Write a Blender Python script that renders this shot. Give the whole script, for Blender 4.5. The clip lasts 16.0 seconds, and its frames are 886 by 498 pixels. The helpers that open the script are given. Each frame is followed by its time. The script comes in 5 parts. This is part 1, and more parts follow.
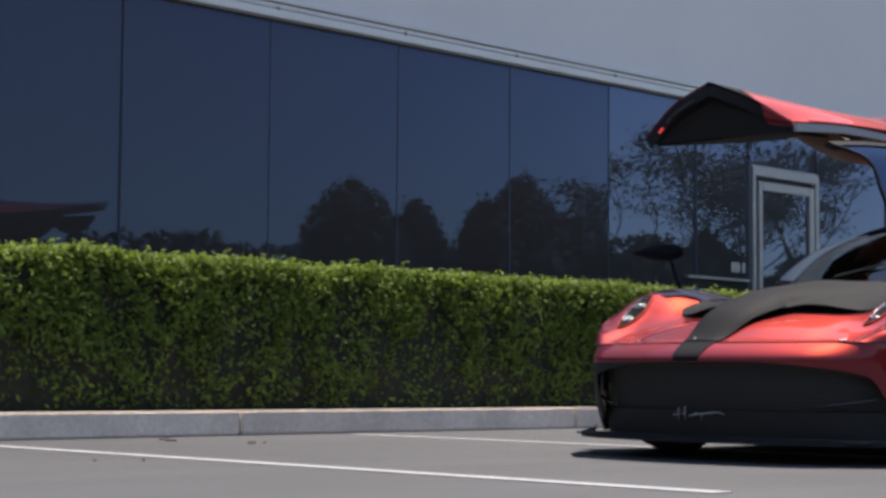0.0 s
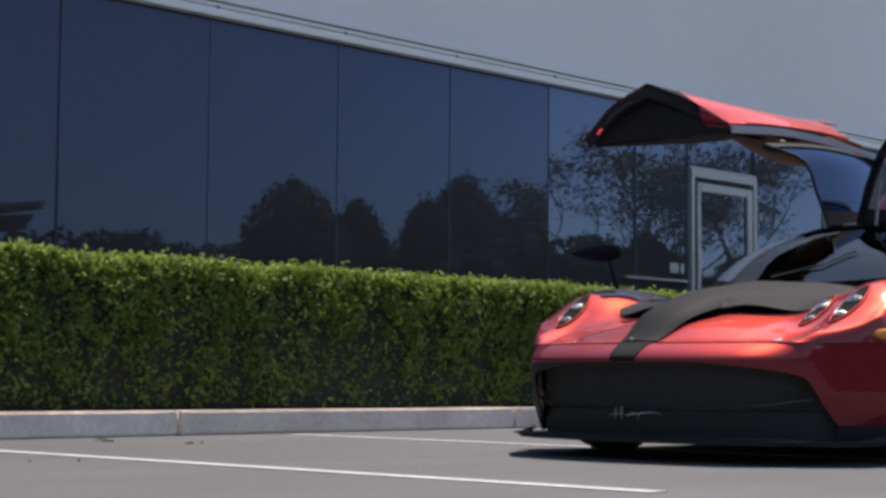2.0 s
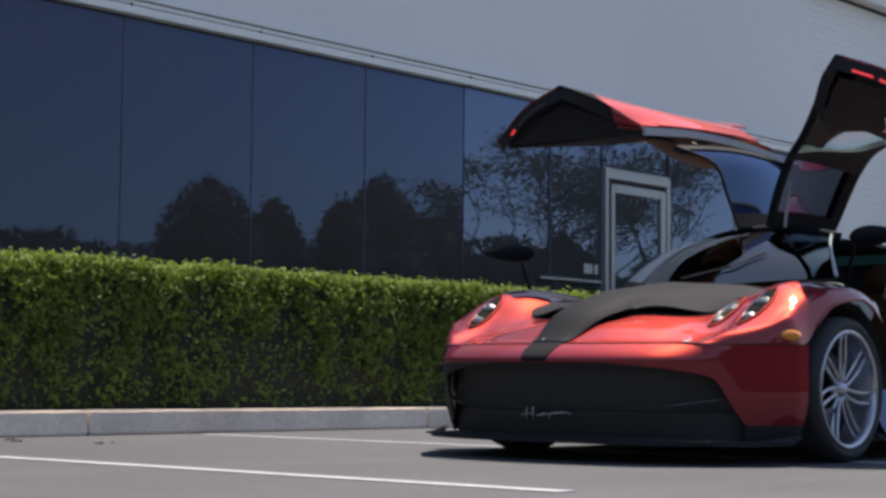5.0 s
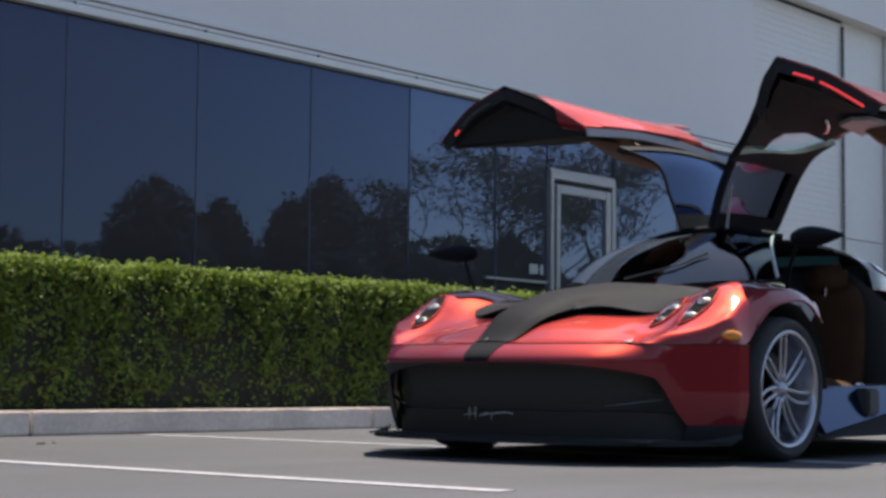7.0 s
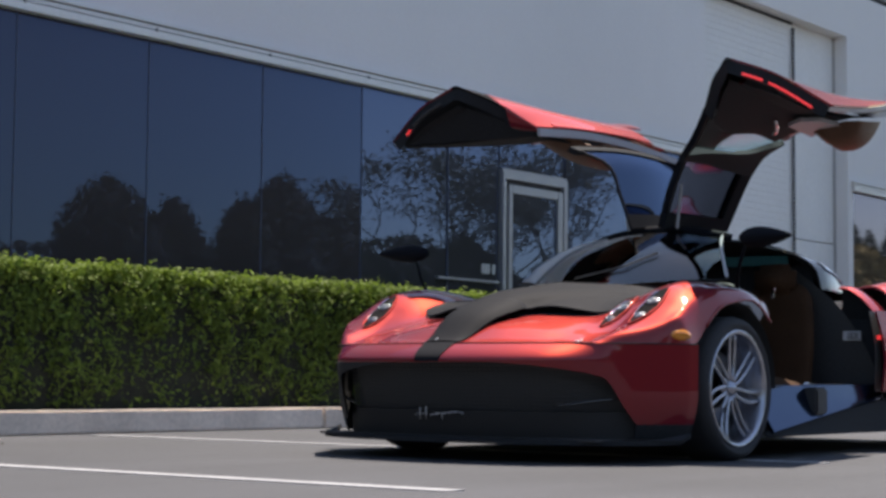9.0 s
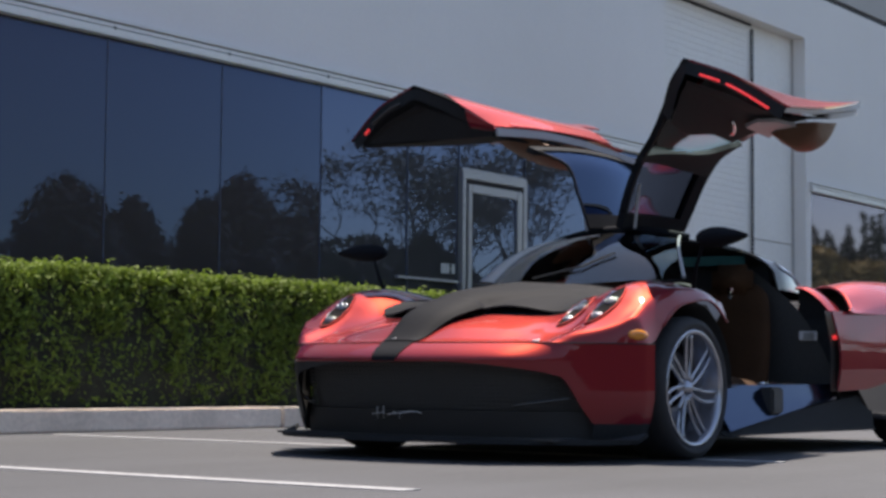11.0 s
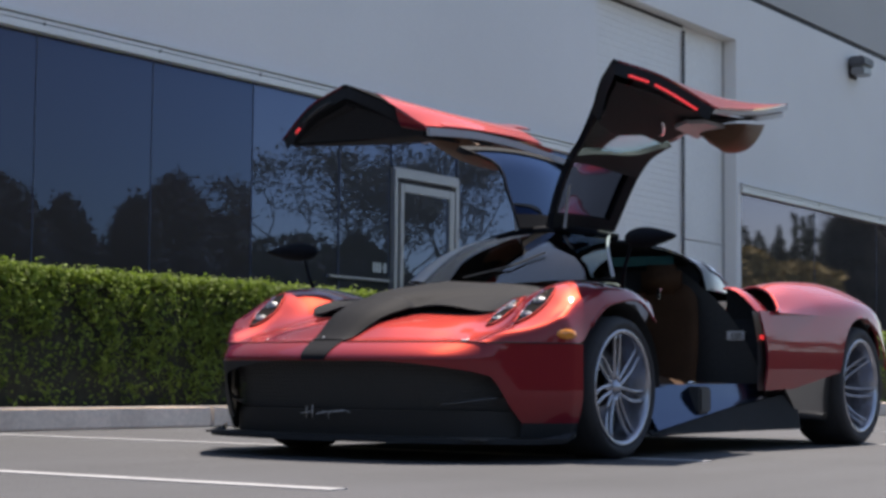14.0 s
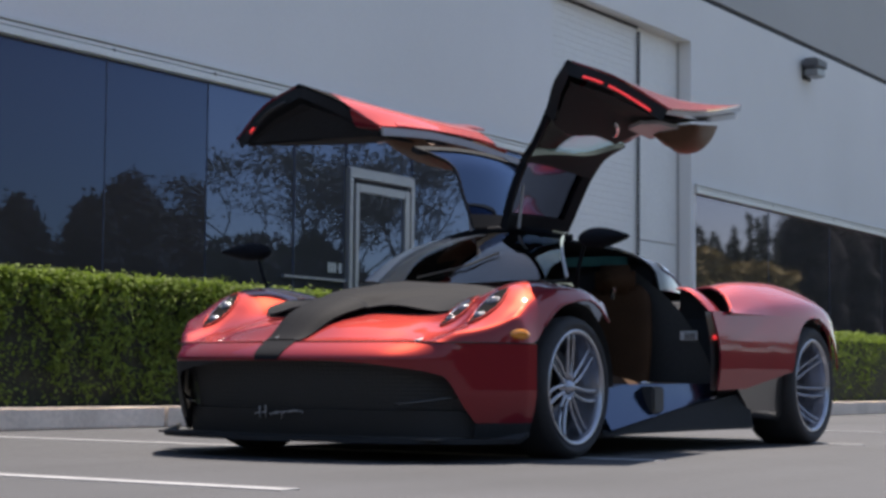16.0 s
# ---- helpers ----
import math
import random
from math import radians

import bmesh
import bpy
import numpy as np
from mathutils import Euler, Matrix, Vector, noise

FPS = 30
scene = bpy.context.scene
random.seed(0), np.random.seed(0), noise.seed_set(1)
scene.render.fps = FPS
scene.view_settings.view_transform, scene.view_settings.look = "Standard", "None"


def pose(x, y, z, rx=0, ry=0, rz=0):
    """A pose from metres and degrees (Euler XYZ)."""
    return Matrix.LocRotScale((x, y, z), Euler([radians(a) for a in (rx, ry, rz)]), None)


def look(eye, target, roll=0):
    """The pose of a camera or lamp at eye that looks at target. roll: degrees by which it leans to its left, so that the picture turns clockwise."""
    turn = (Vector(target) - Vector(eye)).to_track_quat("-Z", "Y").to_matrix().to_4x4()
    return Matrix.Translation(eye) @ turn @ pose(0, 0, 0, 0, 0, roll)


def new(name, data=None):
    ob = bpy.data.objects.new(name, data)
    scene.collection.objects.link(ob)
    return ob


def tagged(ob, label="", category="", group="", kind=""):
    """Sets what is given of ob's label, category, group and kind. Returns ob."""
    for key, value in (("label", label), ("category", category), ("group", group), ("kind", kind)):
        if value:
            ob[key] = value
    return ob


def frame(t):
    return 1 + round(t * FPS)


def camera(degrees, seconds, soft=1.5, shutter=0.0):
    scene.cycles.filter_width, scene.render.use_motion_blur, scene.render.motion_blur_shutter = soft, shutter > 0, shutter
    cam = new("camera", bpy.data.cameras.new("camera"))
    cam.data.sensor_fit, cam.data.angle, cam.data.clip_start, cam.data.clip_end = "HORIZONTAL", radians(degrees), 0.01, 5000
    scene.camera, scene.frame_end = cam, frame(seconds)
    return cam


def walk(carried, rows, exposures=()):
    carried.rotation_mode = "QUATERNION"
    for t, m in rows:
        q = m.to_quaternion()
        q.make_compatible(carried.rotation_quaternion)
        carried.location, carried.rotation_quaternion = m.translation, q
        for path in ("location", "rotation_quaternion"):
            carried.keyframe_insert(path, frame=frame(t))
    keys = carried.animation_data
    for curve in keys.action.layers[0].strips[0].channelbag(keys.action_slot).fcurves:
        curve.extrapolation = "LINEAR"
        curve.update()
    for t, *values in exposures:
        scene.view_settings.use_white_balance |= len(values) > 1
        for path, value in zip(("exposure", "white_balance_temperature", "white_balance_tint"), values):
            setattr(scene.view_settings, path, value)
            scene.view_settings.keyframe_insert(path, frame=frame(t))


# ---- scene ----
cam = camera(28.43, 16.0, soft=3.2)
PATH = [
    (0.0, 0.0000, -0.0000, 0.3562, 94.207, -0.489, -44.989),
    (0.5, 0.0021, -0.0047, 0.3562, 94.210, -0.483, -45.559),
    (1.0, 0.0032, -0.0070, 0.3562, 94.213, -0.479, -46.011),
    (1.5, 0.0055, -0.0121, 0.3563, 94.220, -0.489, -46.576),
    (2.0, 0.0069, -0.0151, 0.3563, 94.224, -0.497, -46.900),
    (2.5, 0.0093, -0.0204, 0.3563, 94.231, -0.518, -47.461),
    (3.0, 0.0101, -0.0222, 0.3563, 94.234, -0.529, -47.917),
    (3.5, 0.0118, -0.0260, 0.3563, 94.241, -0.540, -48.465),
    (4.0, 0.0133, -0.0292, 0.3564, 94.243, -0.554, -48.789),
    (6.5, 0.0237, -0.0521, 0.3565, 94.265, -0.576, -50.988),
    (7.0, 0.0266, -0.0585, 0.3565, 94.269, -0.563, -51.316),
    (7.5, 0.0282, -0.0620, 0.3565, 94.275, -0.549, -51.753),
    (8.0, 0.0291, -0.0639, 0.3565, 94.273, -0.518, -52.097),
    (8.5, 0.0310, -0.0681, 0.3565, 94.277, -0.505, -52.497),
    (9.0, 0.0322, -0.0708, 0.3565, 94.276, -0.490, -52.835),
    (11.5, 0.0399, -0.0878, 0.3566, 94.268, -0.544, -54.521),
    (12.0, 0.0414, -0.0910, 0.3566, 94.268, -0.544, -54.938),
    (12.5, 0.0428, -0.0941, 0.3567, 94.269, -0.558, -55.256),
    (13.0, 0.0441, -0.0969, 0.3567, 94.272, -0.562, -55.662),
    (13.5, 0.0452, -0.0994, 0.3567, 94.267, -0.580, -55.978),
    (14.0, 0.0464, -0.1020, 0.3567, 94.266, -0.580, -56.292),
    (14.5, 0.0475, -0.1044, 0.3567, 94.266, -0.587, -56.607),
    (15.0, 0.0482, -0.1060, 0.3567, 94.273, -0.577, -57.017),
    (15.5, 0.0494, -0.1087, 0.3567, 94.280, -0.568, -57.329),
    (16.0, 0.0511, -0.1124, 0.3567, 94.281, -0.552, -57.722),
]
walk(cam, [(t, pose(x, y, z, rx, ry, rz)) for t, x, y, z, rx, ry, rz in PATH],
     exposures=[(0.0, 0.88, 7500, 14), (16.0, 0.88, 7500, 14)])

# ---- world, sun, exposure ----
SUN_DIR = Vector((0.425, 0.08, 1.0)).normalized()
world = bpy.data.worlds.new("sky")
scene.world = world
world.use_nodes = True
wn, wl = world.node_tree.nodes, world.node_tree.links
sky = wn.new("ShaderNodeTexSky")
sky.sky_type = "NISHITA"
sky.sun_disc = False
sky.sun_elevation = math.asin(SUN_DIR.z)
sky.sun_rotation = math.atan2(SUN_DIR.x, SUN_DIR.y)
sky.air_density, sky.dust_density, sky.ozone_density = 1.0, 0.2, 2.0
wn["Background"].inputs["Strength"].default_value = 0.105
wl.new(sky.outputs["Color"], wn["Background"].inputs["Color"])
sun = new("sun", bpy.data.lights.new("sun", "SUN"))
sun.data.energy, sun.data.angle, sun.data.color = 5.0, radians(0.53), (1.0, 0.985, 0.965)
sun.matrix_world = look((0, 0, 30), Vector((0, 0, 30)) - SUN_DIR)


# ---- materials ----
def mat(name, base, rough=0.6, metal=0.0, coat=0.0, spec=0.5, ior=1.5, grain=None, grain_amt=0.15, bump=0.0, bump_scale=None,
        stain=None, stain_amt=0.2, random=0.0, island=0.0, transmission=0.0, coat_rough=0.03, alpha=1.0):
    """A node material: base colour with fine grain and broad stains (scales in cycles a metre), relief and per-piece variation."""
    m = bpy.data.materials.new(name)
    m.use_nodes = True
    n, l = m.node_tree.nodes, m.node_tree.links
    b = n["Principled BSDF"]
    b.inputs["Roughness"].default_value = rough
    b.inputs["Metallic"].default_value = metal
    b.inputs["Coat Weight"].default_value = coat
    b.inputs["Coat Roughness"].default_value = coat_rough
    b.inputs["Specular IOR Level"].default_value = spec
    b.inputs["IOR"].default_value = ior
    b.inputs["Transmission Weight"].default_value = transmission
    b.inputs["Alpha"].default_value = alpha
    co = n.new("ShaderNodeTexCoord")
    col = n.new("ShaderNodeRGB")
    col.outputs[0].default_value = (*base, 1)
    out = col.outputs[0]

    def vary(factor_socket, amount, out):
        mr = n.new("ShaderNodeMapRange")
        mr.inputs["From Min"].default_value, mr.inputs["From Max"].default_value = 0.25, 0.75
        mr.inputs["To Min"].default_value, mr.inputs["To Max"].default_value = 1 - amount, 1 + amount
        l.new(factor_socket, mr.inputs["Value"])
        mx = n.new("ShaderNodeMix")
        mx.data_type, mx.blend_type = "RGBA", "MULTIPLY"
        mx.inputs["Factor"].default_value = 1
        l.new(out, mx.inputs["A"])
        l.new(mr.outputs["Result"], mx.inputs["B"])
        return mx.outputs["Result"]

    def nz(scale, detail=4.0):
        t = n.new("ShaderNodeTexNoise")
        t.inputs["Scale"].default_value, t.inputs["Detail"].default_value = scale, detail
        l.new(co.outputs["Object"], t.inputs["Vector"])
        return t.outputs["Fac"]

    if grain:
        out = vary(nz(grain), grain_amt, out)
    if stain:
        out = vary(nz(stain, 6.0), stain_amt, out)
    if random:
        oi = n.new("ShaderNodeObjectInfo")
        mr = n.new("ShaderNodeMapRange")
        mr.inputs["To Min"].default_value, mr.inputs["To Max"].default_value = 0.25, 0.75
        l.new(oi.outputs["Random"], mr.inputs["Value"])
        out = vary(mr.outputs["Result"], random, out)
    if island:
        ge = n.new("ShaderNodeNewGeometry")
        mr = n.new("ShaderNodeMapRange")
        mr.inputs["To Min"].default_value, mr.inputs["To Max"].default_value = 0.25, 0.75
        l.new(ge.outputs["Random Per Island"], mr.inputs["Value"])
        out = vary(mr.outputs["Result"], island, out)
    l.new(out, b.inputs["Base Color"])
    if bump:
        bp = n.new("ShaderNodeBump")
        bp.inputs["Strength"].default_value, bp.inputs["Distance"].default_value = bump, 0.01
        l.new(nz(bump_scale or grain or 50.0), bp.inputs["Height"])
        l.new(bp.outputs["Normal"], b.inputs["Normal"])
    return m


ASPHALT = mat("asphalt", (0.048, 0.0505, 0.0585), 0.85, grain=90, grain_amt=0.35, stain=0.5, stain_amt=0.18, bump=0.5, bump_scale=120)


def streaks(m, scale, amount):
    """Long faint wear bands along the driving lane, over the base colour."""
    n, l = m.node_tree.nodes, m.node_tree.links
    b = n["Principled BSDF"]
    src = b.inputs["Base Color"].links[0].from_socket
    co, mp, t = n.new("ShaderNodeTexCoord"), n.new("ShaderNodeMapping"), n.new("ShaderNodeTexNoise")
    mp.inputs["Scale"].default_value = scale
    t.inputs["Scale"].default_value, t.inputs["Detail"].default_value = 1.0, 5.0
    mr, mx = n.new("ShaderNodeMapRange"), n.new("ShaderNodeMix")
    mr.inputs["From Min"].default_value, mr.inputs["From Max"].default_value = 0.3, 0.7
    mr.inputs["To Min"].default_value, mr.inputs["To Max"].default_value = 1 - amount, 1 + amount
    mx.data_type, mx.blend_type = "RGBA", "MULTIPLY"
    mx.inputs["Factor"].default_value = 1
    l.new(co.outputs["Object"], mp.inputs["Vector"]), l.new(mp.outputs["Vector"], t.inputs["Vector"])
    l.new(t.outputs["Fac"], mr.inputs["Value"]), l.new(src, mx.inputs["A"]), l.new(mr.outputs["Result"], mx.inputs["B"])
    l.new(mx.outputs["Result"], b.inputs["Base Color"])


streaks(ASPHALT, (0.25, 2.2, 1.0), 0.13)
LINE = mat("line_paint", (0.28, 0.285, 0.30), 0.7, grain=60, grain_amt=0.25, stain=4, stain_amt=0.2)
CONCRETE = mat("kerb_concrete", (0.74, 0.645, 0.555), 0.9, grain=40, grain_amt=0.12, stain=2.5, stain_amt=0.2, bump=0.3, bump_scale=60, random=0.08)
STUCCO = mat("stucco", (0.76, 0.745, 0.735), 0.9, grain=60, grain_amt=0.03, stain=0.4, stain_amt=0.05, bump=0.1, bump_scale=70)
STUCCO_DARK = mat("stucco_dark", (0.44, 0.43, 0.42), 0.9, grain=60, grain_amt=0.05, stain=0.4, stain_amt=0.05, bump=0.25, bump_scale=70)
TRIM = mat("trim_metal", (0.68, 0.67, 0.66), 0.45, metal=0.3, grain=30, grain_amt=0.05, stain=1.2, stain_amt=0.06)
GLASS_JOINT = mat("glass_joint", (0.072, 0.090, 0.140), 0.5)
JOINT = mat("dark_joint", (0.03, 0.03, 0.035), 0.7)
ALUM = mat("door_aluminium", (0.34, 0.34, 0.355), 0.4, metal=0.5, grain=80, grain_amt=0.04)
SHUTTER = mat("shutter_paint", (0.77, 0.76, 0.745), 0.6, grain=15, grain_amt=0.04, stain=0.8, stain_amt=0.05)
SOIL = mat("soil", (0.05, 0.035, 0.025), 0.95, grain=30, grain_amt=0.4, bump=0.6, bump_scale=40)
LEAF = mat("leaf", (0.15, 0.205, 0.042), 0.6, island=0.6, spec=0.15)


def let_through(m, colour, share):
    """Leaves pass part of the light that falls on their far side."""
    n, l = m.node_tree.nodes, m.node_tree.links
    t, mx = n.new("ShaderNodeBsdfTranslucent"), n.new("ShaderNodeMixShader")
    t.inputs["Color"].default_value = (*colour, 1)
    mx.inputs[0].default_value = share
    l.new(n["Principled BSDF"].outputs[0], mx.inputs[1]), l.new(t.outputs[0], mx.inputs[2])
    l.new(mx.outputs[0], n["Material Output"].inputs["Surface"])


let_through(LEAF, (0.16, 0.245, 0.035), 0.35)
# near-black core colour stands in for shade among leaves
SHADE_CORE = mat("core_shade", (0.030, 0.032, 0.020), 0.9, grain=20, grain_amt=0.4)
DARK_LEAF = mat("dark_leaf", (0.055, 0.048, 0.036), 0.7, island=0.4)
OPEN_LEAF = mat("open_leaf", (0.12, 0.12, 0.085), 0.7, island=0.5)
CONIFER = mat("conifer_leaf", (0.095, 0.10, 0.045), 0.7, island=0.4)
BARK = mat("bark", (0.10, 0.075, 0.055), 0.9, grain=12, grain_amt=0.3, bump=0.6, bump_scale=18)
UNLIT_BLACK = mat("unlit_black", (0.02, 0.02, 0.022), 0.9, stain=0.5)
WHITE_VINYL = mat("white_vinyl", (0.50, 0.50, 0.50), 0.6)


def tinted_glass(name, tint, dark, ior=1.9):
    """Coated glazing: a dark body behind a mirror-like face whose gloss follows Fresnel."""
    m = bpy.data.materials.new(name)
    m.use_nodes = True
    n, l = m.node_tree.nodes, m.node_tree.links
    n.clear()
    o = n.new("ShaderNodeOutputMaterial")
    body, gl, mx, fr = n.new("ShaderNodeBsdfDiffuse"), n.new("ShaderNodeBsdfGlossy"), n.new("ShaderNodeMixShader"), n.new("ShaderNodeFresnel")
    body.inputs["Color"].default_value = (*dark, 1)
    gl.inputs["Color"].default_value = (*tint, 1)
    gl.inputs["Roughness"].default_value = 0.01
    fr.inputs["IOR"].default_value = ior
    l.new(fr.outputs[0], mx.inputs[0]), l.new(body.outputs[0], mx.inputs[1]), l.new(gl.outputs[0], mx.inputs[2])
    l.new(mx.outputs[0], o.inputs["Surface"])
    return m


GLAZING_PALE = tinted_glass("paler_glazing", (0.37, 0.53, 0.97), (0.046, 0.046, 0.047), 2.0)
GLAZING_FAR = tinted_glass("grey_glazing", (0.76, 0.74, 0.97), (0.040, 0.039, 0.038), 2.15)
GLAZING_FAR.node_tree.nodes["Glossy BSDF"].inputs["Roughness"].default_value = 0.024
GLAZING = tinted_glass("coated_glazing", (0.31, 0.51, 1.0), (0.049, 0.043, 0.043), 1.60)


def steeper_gloss(m, power, gain):
    """A coating that mirrors less where it is seen face on."""
    n, l = m.node_tree.nodes, m.node_tree.links
    p, g = n.new("ShaderNodeMath"), n.new("ShaderNodeMath")
    p.operation, g.operation, g.use_clamp = "POWER", "MULTIPLY", True
    p.inputs[1].default_value, g.inputs[1].default_value = power, gain
    l.new(n["Fresnel"].outputs[0], p.inputs[0]), l.new(p.outputs[0], g.inputs[0])
    l.new(g.outputs[0], n["Mix Shader"].inputs[0])


steeper_gloss(GLAZING, 2.5, 62.0)


# ---- mesh helpers ----
def link(name, bm, material, parent=None, label="", smooth=False):
    me = bpy.data.meshes.new(name)
    bm.normal_update()
    for e in bm.edges:  # panel edges stay crisp
        if e.is_boundary:
            e.smooth = False
    bm.to_mesh(me)
    bm.free()
    if smooth:
        for f in me.polygons:
            f.use_smooth = True
    for m in material if isinstance(material, (list, tuple)) else [material]:
        me.materials.append(m)
    ob = new(name, me)
    if parent:
        ob.parent = parent
    if label:
        ob["label"] = label
    return ob


def part(name, bm, material, parent, label="", smooth=False):
    return link(name, bm, material, parent, label, smooth)


def box(bm, x0, x1, y0, y1, z0, z1, bevel=0.0):
    r = bmesh.ops.create_cube(bm, size=1, matrix=Matrix.LocRotScale(((x0 + x1) / 2, (y0 + y1) / 2, (z0 + z1) / 2), None, (x1 - x0, y1 - y0, z1 - z0)))
    if bevel:
        es = list({e for v in r["verts"] for e in v.link_edges})
        bmesh.ops.bevel(bm, geom=es, offset=bevel, segments=2, affect="EDGES")
    return bm


def boxes(*specs, bevel=0.0):
    bm = bmesh.new()
    for s in specs:
        box(bm, *s, bevel=bevel)
    return bm


def empty(name, x=0, y=0, z=0, rz=0):
    e = new(name)
    e.empty_display_size = 0.1
    e.matrix_world = pose(x, y, z, 0, 0, rz)
    return e


def tube(bm, pts, radii, n=8):
    """A tube through pts; radii is a number or one for each point."""
    pts = [Vector(p) for p in pts]
    if not isinstance(radii, (list, tuple)):
        radii = [radii] * len(pts)
    rings = []
    for i, p in enumerate(pts):
        t = (pts[min(i + 1, len(pts) - 1)] - pts[max(i - 1, 0)]).normalized()
        a = t.cross(Vector((0, 0, 1)) if abs(t.z) < 0.9 else Vector((1, 0, 0))).normalized()
        b = t.cross(a)
        rings.append([bm.verts.new(p + radii[i] * (math.cos(k * math.tau / n) * a + math.sin(k * math.tau / n) * b)) for k in range(n)])
    for r0, r1 in zip(rings, rings[1:]):
        for k in range(n):
            bm.faces.new((r0[k], r0[(k + 1) % n], r1[(k + 1) % n], r1[k]))
    bm.faces.new(rings[0][::-1]), bm.faces.new(rings[-1])
    return bm


def grid(bm, fn, nu, nv, flip=False):
    """A sheet fn(s, a) for s and a from 0 to 1."""
    vs = [[bm.verts.new(fn(i / nu, j / nv)) for j in range(nv + 1)] for i in range(nu + 1)]
    for i in range(nu):
        for j in range(nv):
            q = (vs[i][j], vs[i + 1][j], vs[i + 1][j + 1], vs[i][j + 1])
            bm.faces.new(q[::-1] if flip else q)
    return bm


def thick(ob, t, offset=-1.0):
    md = ob.modifiers.new("thickness", "SOLIDIFY")
    md.thickness, md.offset = t, offset
    return ob


def lerp_table(table, x):
    """Smooth value from a table of (x, value)."""
    if x <= table[0][0]:
        return table[0][1]
    for (x0, y0), (x1, y1) in zip(table, table[1:]):
        if x <= x1:
            k = (x - x0) / (x1 - x0)
            return y0 + (y1 - y0) * k
    return table[-1][1]


def curve_table(table, x):
    """Catmull-Rom value from a table of (x, value)."""
    n = len(table)
    if x <= table[0][0]:
        return table[0][1]
    if x >= table[-1][0]:
        return table[-1][1]
    for i in range(n - 1):
        if x <= table[i + 1][0]:
            x0, y0 = table[i]
            x1, y1 = table[i + 1]
            m0 = (y1 - table[i - 1][1]) / (x1 - table[i - 1][0]) if i else (y1 - y0) / (x1 - x0)
            m1 = (table[i + 2][1] - y0) / (table[i + 2][0] - x0) if i + 2 < n else (y1 - y0) / (x1 - x0)
            h = x1 - x0
            k = (x - x0) / h
            return ((2 * k**3 - 3 * k**2 + 1) * y0 + (k**3 - 2 * k**2 + k) * h * m0 + (-2 * k**3 + 3 * k**2) * y1 + (k**3 - k**2) * h * m1)

# ---- ground ----
bm = bmesh.new()
bmesh.ops.create_grid(bm, x_segments=2, y_segments=2, size=1500)
tagged(link("ground", bm, ASPHALT), "grey worn asphalt of a parking lot", "ground", kind="structure")


def stall_line(x, y0, y1, w=0.10):
    bm = bmesh.new()
    box(bm, x - w / 2, x + w / 2, y0, y1, 0.0, 0.004)
    return tagged(link("parking_line", bm, LINE), "white painted stall line on the asphalt", "road marking", group="parking stall lines", kind="structure")


for k, x in enumerate((1.85, 4.55, 7.30, 10.05, 12.8)):
    stall_line(x, 3.30, 8.10)

# ---- kerbs ----
KERB_Y = 8.26


def kerb_piece(x0, x1, y0, y1, h=0.15):
    bm = bmesh.new()
    box(bm, x0, x1, y0, y1, 0.0, h, bevel=0.012)
    return bm


kerb = tagged(empty("kerb", 6, KERB_Y, 0), "grey cast concrete kerb along the planting bed", "kerb", kind="structure")
for i in range(-4, 4):
    x0 = 6.56 + 3.05 * i
    ob = part("kerb_block", kerb_piece(x0 + 0.006, x0 + 3.044, KERB_Y, KERB_Y + 0.15), CONCRETE, kerb)
    ob.matrix_parent_inverse = kerb.matrix_world.inverted()
kerb_far = tagged(empty("kerb", 20, 6.7, 0), "grey cast concrete kerb round the far planting bed", "kerb", kind="structure")
for i in range(8):
    x0 = 18.6 + 3.05 * i
    ob = part("kerb_block", kerb_piece(x0 + 0.006, x0 + 3.044, 6.70, 6.85), CONCRETE, kerb_far)
    ob.matrix_parent_inverse = kerb_far.matrix_world.inverted()
bm = boxes((-5.6, 15.6, 8.40, 9.41, -0.02, 0.11))
tagged(link("planting_bed", bm, SOIL), "dark bare soil under the hedge", "soil", kind="structure")
bm = boxes((18.6, 43, 6.84, 9.41, -0.02, 0.11))
tagged(link("planting_bed", bm, SOIL), "dark bare soil under the far hedge", "soil", kind="structure")


# ---- hedge ----
def leaf_quad(vs, fs, p, nrm, size, rng):
    n = Vector(nrm).normalized()
    a = n.orthogonal().normalized()
    a.rotate(Matrix.Rotation(rng.uniform(0, math.tau), 3, n))
    b = n.cross(a)
    k = len(vs)
    l, w = size, size * 0.5
    vs += [p - l * a, p + w * b + 0.15 * l * n, p + l * a, p - w * b + 0.15 * l * n]
    fs.append((k, k + 1, k + 2, k + 3))


def leaf_mesh(name, vs, fs, material, parent=None):
    me = bpy.data.meshes.new(name)
    me.from_pydata([tuple(v) for v in vs], [], fs)
    me.materials.append(material)
    ob = new(name, me)
    if parent:
        ob.parent = parent
    return ob


